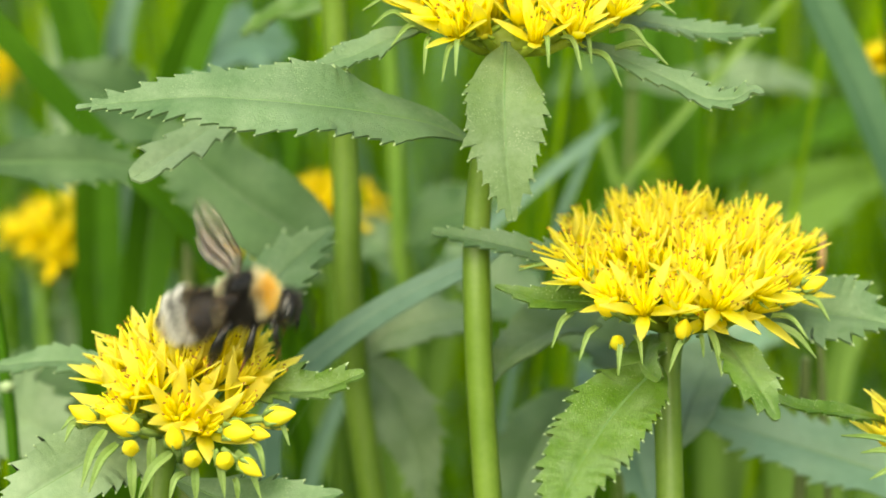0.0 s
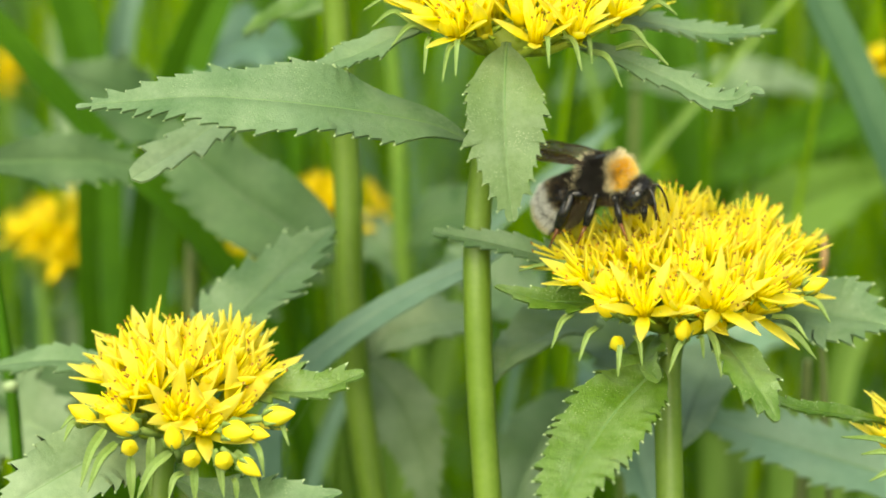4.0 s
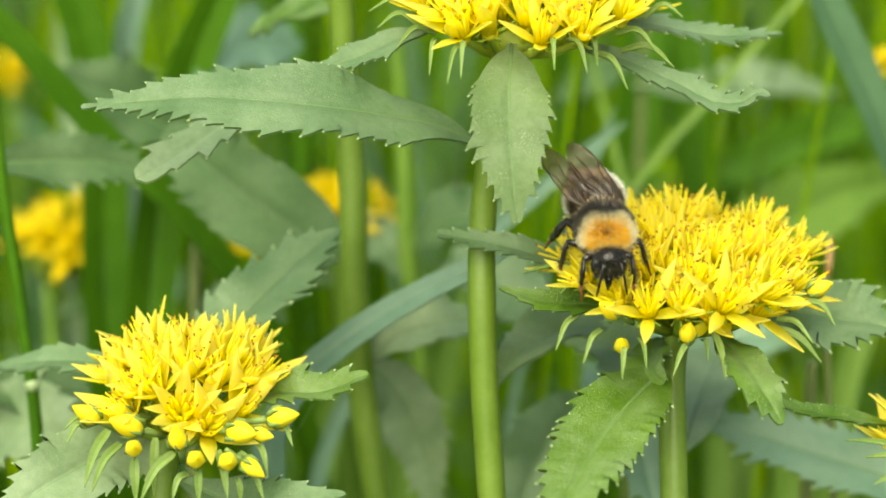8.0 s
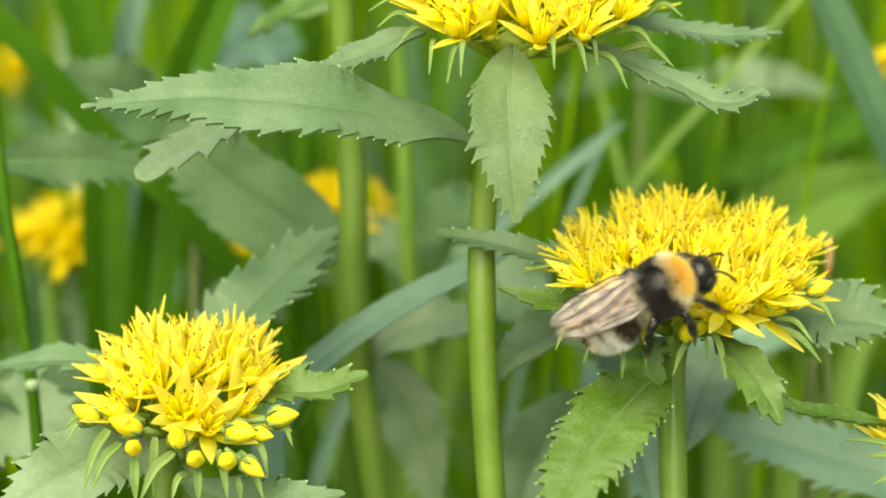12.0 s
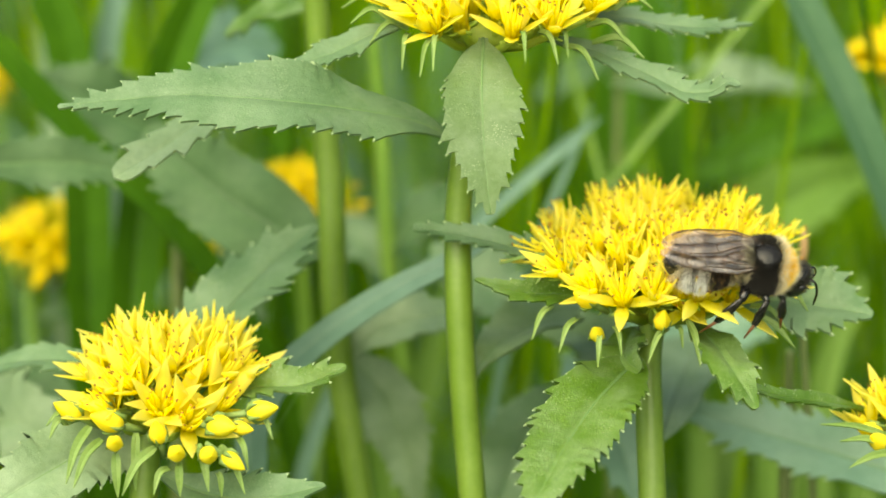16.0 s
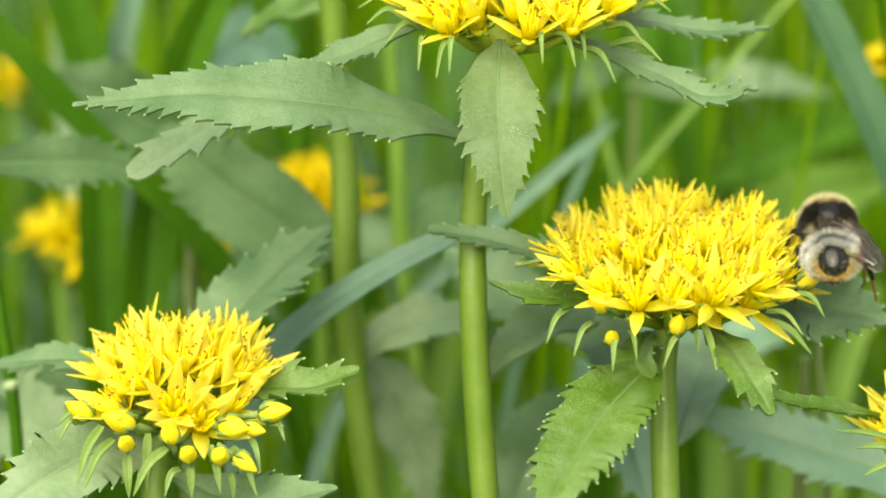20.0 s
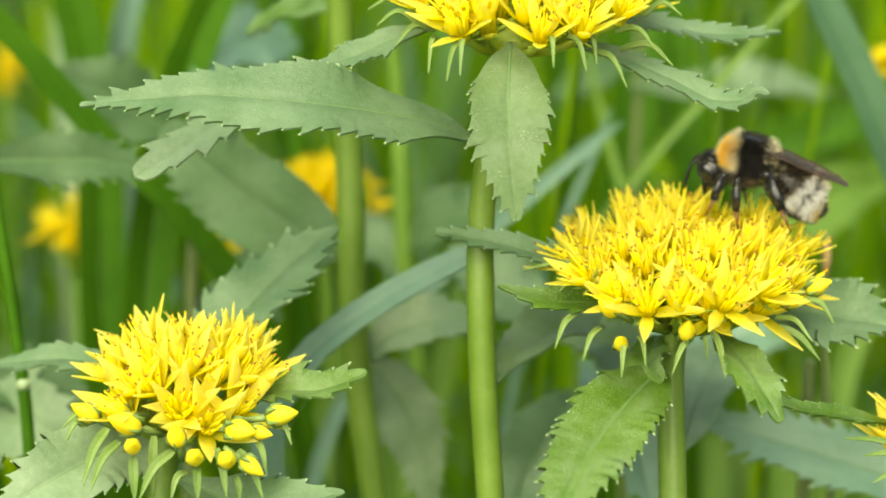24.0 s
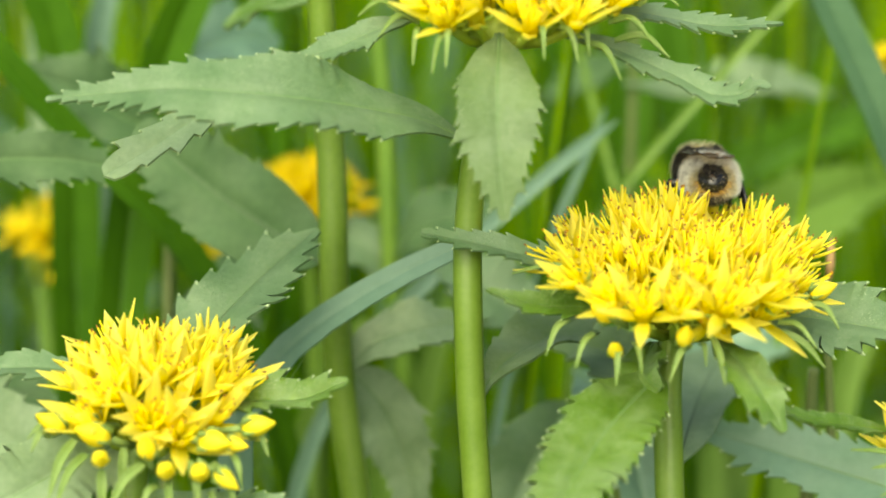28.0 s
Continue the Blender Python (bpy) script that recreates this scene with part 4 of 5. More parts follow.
place("withered_tip", dg.mesh("withered_tip", [DRY]), dry_tip, None, "withered orange-brown tip")

blade("pale bluish grass blade leaning across", [(-7.1, 70.5, 324.7), (8.2, 75.2, 339.0), (15.8, 77.2, 345.2), (24.1, 79.3, 351.7), (27.7, 80.1, 354.2)], 2.6, BLADE_BLUE, (-0.3, -0.9, 0.3))
blade("pale bluish grass blade leaning across", [(15.4, 83.5, 325.6), (19.8, 87.2, 337.3), (24.6, 90.6, 347.7), (26.8, 92.4, 353.1)], 1.6, BLADE_BLUE, (-0.3, -0.9, 0.3))
blade("dark green upright grass blade", [(31.0, 134.6, 288.7), (32.0, 143.3, 315.7), (34.5, 150.2, 336.8), (36.0, 157.7, 359.9)], 10.0, BLADE, (0.2, -0.95, 0.2))
blade("dark green upright grass blade", [(49.2, 143.9, 285.1), (48.2, 152.8, 312.6), (44.6, 159.9, 334.3), (42.0, 165.0, 350.0), (37.9, 168.8, 361.8)], 9.0, BLADE, (0.2, -0.95, 0.2))

blade("light green grass blade in the shade", [(56.2, 93.4, 284.9), (55.7, 97.1, 296.4), (53.4, 100.5, 307.0), (48.7, 102.8, 314.0)], 5.0, LEAF_LIGHT, (0.1, -0.9, 0.4))
blade("light green grass blade in the shade", [(64.8, 100.7, 281.7), (65.7, 104.8, 294.3), (68.6, 108.9, 306.8), (74.2, 112.4, 317.6)], 5.5, LEAF_LIGHT, (0.1, -0.9, 0.4))
blade("light green grass blade in the shade", [(46.6, 106.2, 279.2), (46.4, 110.1, 291.1), (44.6, 113.9, 302.9), (41.3, 116.9, 312.0)], 5.0, LEAF_LIGHT, (0.1, -0.9, 0.4))
blade("light green grass blade in the shade", [(-2.3, 109.9, 277.6), (-1.4, 113.8, 289.6), (0.6, 117.7, 301.5), (4.4, 121.9, 314.4)], 5.0, LEAF_LIGHT, (0.1, -0.9, 0.4))

blade("light green grass blade in the shade", [(-20.4, 86.0, 288.2), (-19.0, 89.4, 298.6), (-15.8, 92.8, 308.9), (-9.4, 96.1, 319.3)], 5.0, LEAF_LIGHT, (0.1, -0.9, 0.4))
blade("light green grass blade in the shade", [(-6.1, 75.0, 293.1), (-7.4, 78.0, 302.3), (-10.2, 80.7, 310.7), (-16.2, 83.4, 319.1)], 4.6, LEAF_LIGHT, (0.1, -0.9, 0.4))

blade("light green grass blade in the shade", [(45.9, 104, 268.7), (47.0, 110, 277.6), (49.0, 115, 285.9), (52.1, 118, 293.1)], 6.0, LEAF_LIGHT, (0.1, -0.9, 0.4))
blade("light green grass blade in the shade", [(54.0, 112, 265.0), (53.7, 118, 274.0), (52.5, 123, 282.6), (49.9, 126, 288.9)], 6.0, LEAF_LIGHT, (0.1, -0.9, 0.4))
blade("light green grass blade in the shade", [(58.7, 98, 271.6), (59.7, 104, 280.2), (61.2, 109, 288.4), (63.2, 112, 298.6)], 6.0, LEAF_LIGHT, (0.1, -0.9, 0.4))
blade("light green grass blade in the shade", [(68.2, 106, 267.8), (67.8, 112, 276.7), (66.2, 117, 285.1), (62.8, 120, 297.5)], 6.0, LEAF_LIGHT, (0.1, -0.9, 0.4))
blade("light green grass blade in the shade", [(75.6, 116, 263.1), (76.6, 122, 272.3), (77.9, 127, 280.9), (79.6, 130, 290.5)], 6.0, LEAF_LIGHT, (0.1, -0.9, 0.4))

# ---- ground and meadow ----
gm = Geo()
ring = [0, 400, 900, 2000, 5000, 20000, 100000, 600000]
gv, gf = [(0, 300, 0)], []
for k, rr in enumerate(ring[1:]):
    for j in range(24):
        a = 2 * math.pi * j / 24
        gv.append((rr * math.cos(a), 300 + rr * math.sin(a), 0))
gf += [(0, 1 + j, 1 + (j + 1) % 24) for j in range(24)]
for k in range(len(ring) - 2):
    a = 1 + k * 24
    gf += [(a + j, a + 24 + j, a + 24 + (j + 1) % 24, a + (j + 1) % 24) for j in range(24)]
gm.add(gv, gf)
tagged(new("ground", gm.mesh("ground", [SOIL])), "mossy soil under dense meadow grass", "ground", kind="structure")

rng = random.Random(77)
mg = Geo()


def meadow_blade(x, y, h, w, lean, turn, slot=0, n=6):
    dx, dy = math.cos(turn), math.sin(turn)
    sx, sy = -math.sin(turn + rng.uniform(-0.9, 0.9)), math.cos(turn + rng.uniform(-0.9, 0.9))
    if abs(sx) < 0.5:
        sx = 0.8
    vs = []
    for i in range(n + 1):
        s = i / n
        px, py, pz = x + dx * lean * s * s, y + dy * lean * s * s, h * (s - 0.25 * s * s * (lean / h))
        ww = w / 2 * (1 - s ** 2.2) * (0.6 + 0.8 * s * (1 - s) * 2)
        vs += [(px - sx * ww, py - sy * ww, pz + ww * 0.25), (px, py, pz), (px + sx * ww, py + sy * ww, pz + ww * 0.25)]
    fs = [(i * 3 + c, i * 3 + c + 1, i * 3 + c + 4, i * 3 + c + 3) for i in range(n) for c in (0, 1)]
    mg.add(vs, fs, slot)


for i in range(5600):
    y = 130 + 2600 * rng.random() ** 1.7
    x = rng.uniform(-1, 1) * (90 + 0.32 * (y + 290))
    h = rng.uniform(170, 420) * (1.0 if y > 260 else 0.8)
    meadow_blade(x, y, h, rng.choice((3, 4, 5, 7, 9)), rng.uniform(10, 150), rng.uniform(0, 6.28), rng.choice((0, 0, 0, 0, 0, 1, 2, 2)))
# the meadow goes on to the sides and behind, around the small clearing with the flowers
for i in range(17000):
    d = 330 + 2700 * rng.random() ** 1.25
    a = rng.uniform(0, 2 * math.pi)
    x, y = d * math.cos(a), d * math.sin(a)
    if y > 100 and abs(x) < 90 + 0.32 * (y + 290) and y < 2700:
        continue
    if abs(x) < 230 and -520 < y < 150:
        continue
    meadow_blade(x, y, rng.uniform(130, 300) * (1.25 if d > 900 else 1.0), rng.choice((5, 7, 9, 12)), rng.uniform(10, 120), rng.uniform(0, 6.28), rng.choice((0, 0, 0, 0, 0, 1, 2, 2)), 3)
# leaning blades that cross the upright ones
for i in range(320):
    y = 135 + 420 * rng.random() ** 1.4
    x = rng.uniform(-1, 1) * (80 + 0.24 * (y + 290))
    meadow_blade(x, y, rng.uniform(260, 430), rng.choice((2.5, 3.5, 5, 8)), rng.uniform(150, 330), rng.choice((rng.uniform(0, 0.5), math.pi - rng.uniform(0, 0.5))), rng.choice((0, 0, 1, 2, 2, 2)), 8)
for i in range(110):
    y = rng.uniform(70, 230)
    x = rng.uniform(-1, 1) * (60 + 0.2 * (y + 290))
    h = rng.uniform(300, 470)
    lx, ly = rng.uniform(-45, 45), rng.uniform(-10, 40)
    r = rng.uniform(0.5, 1.1)
    mg.tube([(x + lx * s * s, y + ly * s * s, h * s - 3) for s in (0, 0.25, 0.5, 0.7, 0.85, 1)], [r, r, r * 0.9, r * 0.8, r * 0.6, r * 0.3], 6, rng.choice((0, 0, 2)))
tagged(new("meadow_grass", mg.mesh("meadow_grass", [MEADOW, BLADE_BLUE, MEADOW_DARK])), "dense bright green meadow grass behind the flowers", "grass", kind="stuff")


# ---- the bumblebee ----
CHITIN = material("bee_shell", (0.008, 0.008, 0.009), (0.014, 0.013, 0.013), 600, 0.16, spec=0.45)
SCUTUM = material("bee_back_shell", (0.008, 0.008, 0.009), (0.014, 0.013, 0.013), 600, 0.24, spec=0.22)
HAIR_BLACK = material("hair_black", (0.012, 0.011, 0.010), (0.03, 0.027, 0.022), 900, 0.6)
HAIR_ORANGE = material("hair_orange", (0.84, 0.48, 0.018), (0.92, 0.63, 0.055), 900, 0.6, 0.2)
HAIR_BUFF = material("hair_buff", (0.60, 0.46, 0.22), (0.74, 0.62, 0.38), 900, 0.6, 0.2)
HAIR_WHITE = material("hair_white", (0.70, 0.70, 0.67), (0.86, 0.86, 0.84), 900, 0.6, 0.2)
EYE = material("bee_eye", (0.008, 0.008, 0.010), (0.014, 0.014, 0.018), 900, 0.12, spec=0.8)
VEIN = material("wing_vein", (0.025, 0.015, 0.008), (0.05, 0.03, 0.015), 900, 0.4)
SHANK = material("leg_brown", (0.085, 0.032, 0.012), (0.20, 0.075, 0.024), 700, 0.35)
WING = material("wing_membrane", (0.66, 0.66, 0.70), (0.80, 0.80, 0.84), 500, 0.42, spec=1.0)
WING.node_tree.nodes["Principled BSDF"].inputs["Metallic"].default_value = 1.0
wt = WING.node_tree
wmix, wclear = wt.nodes.new("ShaderNodeMixShader"), wt.nodes.new("ShaderNodeBsdfTransparent")
wclear.inputs[0].default_value = (0.79, 0.68, 0.56, 1)
wmix.inputs[0].default_value = 0.105
wt.links.new(wclear.outputs[0], wmix.inputs[1])
wt.links.new(wt.nodes["Principled BSDF"].outputs[0], wmix.inputs[2])
wt.links.new(wmix.outputs[0], wt.nodes["Material Output"].inputs["Surface"])
HAIR_CREAM = material("hair_cream", (0.66, 0.58, 0.34), (0.80, 0.74, 0.54), 900, 0.6, 0.2)
HAIR_BROWN = material("hair_brown", (0.20, 0.11, 0.035), (0.34, 0.21, 0.08), 900, 0.6, 0.1)
FUR = [CHITIN, HAIR_BLACK, HAIR_ORANGE, HAIR_BUFF, HAIR_WHITE, HAIR_CREAM, HAIR_BROWN]


def fur(g, c, r, count, coat, seed, m=None, sweep=0.55, shape=None):
    """Fine hairs over an ellipsoid; coat(direction) gives slot, length and whether a hair grows there."""
    rng = random.Random(seed)
    for _ in range(count):
        z = rng.uniform(-1, 1)
        a = rng.uniform(0, 2 * math.pi)
        d = Vector((math.sqrt(1 - z * z) * math.cos(a), math.sqrt(1 - z * z) * math.sin(a), z))
        got = coat(d, rng)
        if not got:
            continue
        slot, length = got
        # Orange collar hairs get cream tips that imitate the light they catch.
        tip_slot = 5 if slot == 2 and d.x < 0.66 and d.z > 0.1 and rng.random() < 0.8 else slot
        e = shape(d) if shape else d
        p = Vector((e.x * r[0], e.y * r[1], e.z * r[2]))
        n = Vector((d.x / r[0], d.y / r[1], d.z / r[2])).normalized()
        h = (n + Vector((-sweep, 0, -0.15)) + Vector((rng.uniform(-0.3, 0.3), rng.uniform(-0.3, 0.3), rng.uniform(-0.3, 0.3)))).normalized()
        L = length * rng.uniform(0.6, 1.15)
        s = h.cross(Vector((rng.uniform(-1, 1), rng.uniform(-1, 1), rng.uniform(-1, 1)))).normalized() * (0.022 if slot == 1 else 0.018)
        mid, tip = p + h * L * 0.55 + n * L * 0.06, p + h * L
        vs = [p - s, p + s, mid + s * 0.7, mid - s * 0.7, tip]
        vs = [(m @ v if m else v) + Vector(c) for v in vs]
        g.add(vs, [(0, 1, 2, 3)], slot)
        g.f.append((len(g.v) - 2, len(g.v) - 3, len(g.v) - 1))
        g.m.append(tip_slot)


BEE_SIZE = 1.0
bee = thing("bumblebee", "furry bumblebee with orange collar and whitish tail", "bumblebee")

# thorax
def coat_thorax(d, rng):
    edge = 0.36 + 0.06 * math.sin(5 * d.y + 2 * d.z) + rng.uniform(-0.10, 0.10)
    side = abs(d.y)
    if d.z > 0 and ((d.x + 0.08) / 0.50) ** 2 + (d.y / 0.50) ** 2 < 1 + rng.uniform(-0.2, 0.1):
        return None if rng.random() < 0.95 else (1, 0.4)
    if d.x > edge and d.z > -0.45 + rng.uniform(-0.1, 0.1):
        if d.z < -0.25:
            return (5 if rng.random() < 0.25 else 1), 1.2
        if side > 0.76 + rng.uniform(-0.08, 0.08) and rng.random() < 0.65:
            return 5, 1.3
        if d.x < edge + 0.13 and rng.random() < 0.75:
            return 5, 1.45
        # A few longer cream hairs imitate the collar's lit rim.
        return (5, 1.55) if rng.random() < 0.09 else (2, 1.0)
    if d.x < -0.55 and d.z > 0.1:
        return (5, 1.7) if rng.random() < 0.16 else (1, 1.2)
    if d.z < -0.5:
        return (3 if rng.random() < 0.12 else 6 if rng.random() < 0.3 else 1), 1.2
    return 1, 1.1


g = Geo()
g.ball((0, 0, 0.1), (3.1, 2.85, 2.75), nu=28, nv=18)
fur(g, (0, 0, 0.05), (3.05, 2.8, 2.65), 42000, coat_thorax, 5, None, 0.22)
part("thorax", g.mesh("thorax", [SCUTUM] + FUR[1:]), bee, "black thorax with an orange furry collar")

# abdomen
WAIST = (-4.9, 0, -0.7)
AB = Matrix.Rotation(radians(-10), 3, "Y")


def coat_tail(d, rng):
    """Dark glossy segments with pale fringes; a is the way from the waist to the tip."""
    a = (1 - d.x) / 2 + 0.012 * math.sin(7 * d.y) + rng.uniform(-0.025, 0.025)
    side, chance = abs(d.y), rng.random()
    top = d.z > 0.5 + rng.uniform(-0.1, 0.1) and side < 0.6
    dome = -d.x * 0.97 + d.z * 0.25 + rng.uniform(-0.03, 0.03)
    if d.z < -0.55:
        return (5 if chance < 0.14 else 6 if chance < 0.25 else 1), 1.0
    if dome > 0.75:
        return (1, 0.3) if chance < 0.06 else (3, 0.35) if chance < 0.08 else None
    if dome > 0.64 and d.z < 0.12:
        return (6, 0.75) if chance < 0.42 else (2, 0.7) if chance < 0.60 else (5, 0.9) if chance < 0.72 else None
    if a < 0.13:
        return (5, 1.2) if side > 0.4 and chance < 0.5 else (1, 1.0)
    if a < 0.22:
        return (5, 1.1) if side > 0.55 and chance < 0.2 else (1, 0.9) if chance < 0.7 else None
    if a < 0.43:
        return (1, 0.7) if chance < 0.45 else (6, 0.8) if chance < 0.49 else None
    if a < 0.48:
        return (1, 0.9) if chance < 0.6 else (3, 1.0) if chance < 0.75 else None
    if a < 0.60:
        return (4, 1.25) if chance < (0.62 if top and a > 0.52 else 0.68 if not top else 0.15) else (1, 0.9) if chance < 0.86 else None
    if a < 0.66:
        return (1, 0.9) if chance < (0.75 if top else 0.5) else (4, 1.0) if chance < 0.8 and not top else None
    if a < 0.77:
        return (4, 1.25) if chance < (0.56 if top else 0.66) else (1, 0.9) if chance < 0.80 else None
    if d.z > 0.3 and side < 0.45:
        return (1, 0.7) if chance < 0.4 else (5, 0.9) if chance < 0.52 else None
    return (5, 1.1) if chance < 0.46 else (1, 0.9) if chance < 0.72 else None


def belly(v):
    k = 1 - 0.22 * max(0, -v.x - 0.2) - 0.36 * max(0, v.x) ** 1.5
    return Vector((v.x, v.y * k, v.z * k * (1 if v.z > 0 else 0.88)))


g = Geo()
g.ball(WAIST, (5.0, 3.0, 2.8), AB, nu=28, nv=20, shape=belly)
fur(g, WAIST, (4.95, 2.95, 2.74), 48000, coat_tail, 6, AB, 0.36, belly)
abdomen = part("abdomen", g.mesh("abdomen", FUR), bee, "black abdomen with a whitish furry tail")
abdomen.location = (-0.0021, 0, -0.0003)

# head with eyes, antennae and tongue sheath
g = Geo()
HD = Matrix.Rotation(radians(35), 3, "Y")
g.ball((3.9, 0, -1.9), (1.65, 2.1, 2.35), HD, nu=20, nv=14)
g.tube([(4.6, 0, -3.2), (4.8, 0, -4.4), (4.6, 0, -5.4)], [0.55, 0.4, 0.12], 8)
fur(g, (3.9, 0, -1.9), (1.6, 1.95, 2.25), 3400, lambda d, rng: ((5 if rng.random() < 0.04 else 1), 0.7) if abs(d.y) < 0.8 else None, 7, HD, -0.2)
head = part("head", g.mesh("head", FUR), bee, "black furry head")
for sgn in (1, -1):
    g = Geo()
    g.ball((4.3, 1.7 * sgn, -2.1), (0.85, 0.5, 1.4), HD, nu=14, nv=10)
    part("eye", g.mesh("eye", [EYE]), head, "glossy black compound eye")
    g = Geo()
    g.tube(curve_through([(4.8, 0.55 * sgn, -1.5), (6.1, 1.0 * sgn, -0.7), (6.9, 1.35 * sgn, -2.0), (7.2, 1.8 * sgn, -4.4)], 12), [0.16] * 12 + [0.10], 6)
    part("antenna", g.mesh("antenna", [CHITIN]), head)


def wing_mesh(length, width, sgn, veins):
    """A veined membrane that runs backwards from its hinge; sgn is the body's side."""
    g = Geo()
    ns, nw = 16, 12

    def at(s, u):
        outer = width * 0.52 * min(1, (s * 3.2) ** 0.7 + 0.08) * (1 - max(0, s - 0.72) ** 2 * 9.0)
        inner = -width * 0.48 * min(1, (s * 2.2) ** 1.1 + 0.04) * (1 - max(0, s - 0.62) ** 2 * 5.5)
        y = inner + (outer - inner) * u
        return Vector((-s * length * (1 - 0.05 * (u - 0.5) ** 2), y * sgn, 0.12 * math.sin(u * 17 + s * 4) * s ** 0.5 + 0.06 * math.sin(s * 23)))

    top = [at(i / ns, j / nw) for i in range(ns + 1) for j in range(nw + 1)]
    vs = top + [v - Vector((0, 0, 0.025)) for v in top]
    k, fs = len(top), []
    for i in range(ns):
        for j in range(nw):
            a = i * (nw + 1) + j
            fs += [(a, a + 1, a + nw + 2, a + nw + 1), (k + a, k + a + nw + 1, k + a + nw + 2, k + a + 1)]
    for i in range(ns):
        a, b = i * (nw + 1), i * (nw + 1) + nw
        fs += [(a, a + nw + 1, k + a + nw + 1, k + a), (b, k + b, k + b + nw + 1, b + nw + 1)]
    g.add(vs, fs, 0)
    for path, r in veins:
        g.tube([at(*q) + Vector((0, 0, 0.02)) for q in curve_pairs(path)], r * 0.52, 4, 1)
    return g.mesh("wing", [WING, VEIN])


def curve_pairs(path):
    return [(v.x, v.y) for v in curve_through([(s, u, 0) for s, u in path], 10)]


FORE = (([(0.0, 0.9), (0.3, 0.98), (0.7, 0.98), (0.9, 0.9)], 0.16), ([(0.0, 0.7), (0.3, 0.78), (0.55, 0.82), (0.68, 0.97)], 0.13), ([(0.0, 0.5), (0.35, 0.5), (0.6, 0.5), (0.8, 0.35)], 0.12),
        ([(0.0, 0.25), (0.3, 0.2), (0.6, 0.12), (0.75, 0.1)], 0.12), ([(0.35, 0.5), (0.38, 0.65), (0.4, 0.8)], 0.10), ([(0.55, 0.5), (0.58, 0.68), (0.56, 0.82)], 0.10), ([(0.45, 0.16), (0.47, 0.34), (0.45, 0.5)], 0.10),
        ([(0.7, 0.9), (0.75, 0.7), (0.7, 0.45)], 0.10))
HIND = (([(0.0, 0.85), (0.4, 0.95), (0.8, 0.9)], 0.12), ([(0.0, 0.5), (0.4, 0.5), (0.8, 0.4)], 0.10))
wings = []
for sgn in (1, -1):
    w = part("wing", wing_mesh(12.4, 3.7, sgn, FORE), bee, "smoky translucent veined wing")
    w.location = (-0.0009, 0.0013 * sgn, 0.0023 + 0.0002 * sgn)
    h = part("hindwing", wing_mesh(7.6, 2.6, sgn, HIND), w)
    h.matrix_basis = pose(-0.0009, -0.0006 * sgn, -0.0003, 0, 0, 8 * sgn)
    wings.append((w, sgn))

LEGS = (((1.7, 1.2, -1.9), (3.0, 3.1, -1.6), (3.9, 3.7, -4.5), (4.6, 3.8, -6.6), 1.05), ((0.0, 1.4, -2.1), (0.3, 4.3, -1.6), (-0.4, 5.0, -5.2), (-1.2, 5.4, -7.4), 1.15),
        ((-1.6, 1.4, -1.9), (-3.2, 4.1, -0.9), (-5.2, 4.9, -5.0), (-6.6, 5.1, -7.5), 1.5))
legs = []
for k, (hip, knee, ankle, toe, fat) in enumerate(LEGS):
    fat *= 1.22
    for sgn in (1, -1):
        g = Geo()
        pts = [Vector((x, y * sgn, z)) - Vector((hip[0], hip[1] * sgn, hip[2])) for x, y, z in (hip, knee, ankle, toe)]
        g.tube([pts[0], pts[0].lerp(pts[1], 0.5), pts[1]], [0.34 * fat, 0.38 * fat, 0.24 * fat], 8, 0)
        g.tube([pts[1], pts[1].lerp(pts[2], 0.6), pts[2]], [0.24 * fat, 0.44 * fat, 0.3 * fat], 8, 0, 0.5)
        g.tube([pts[2], pts[2].lerp(pts[3], 0.5), pts[3]], [0.24, 0.18, 0.1], 6, 2)
        rng = random.Random(40 + k)
        for _ in range(420):
            s = rng.random()
            p = pts[0].lerp(pts[1], s) if rng.random() < 0.45 else pts[1].lerp(pts[2], s)
            d = Vector((rng.uniform(-1, 1), rng.uniform(-1, 1), rng.uniform(-1, 0.4))).normalized()
            q = d.cross(Vector((0.3, 0.5, 0.8))).normalized() * 0.026
            p = p + d * 0.2
            g.add([p - q, p + q, p + d * rng.uniform(0.5, 1.0)], [(0, 1, 2)], 1)
        leg = part("leg", g.mesh("leg", [CHITIN, HAIR_BLACK, SHANK]), bee)
        leg.location = (hip[0] / 1000, hip[1] * sgn / 1000, hip[2] / 1000)
        legs.append((leg, k, sgn))


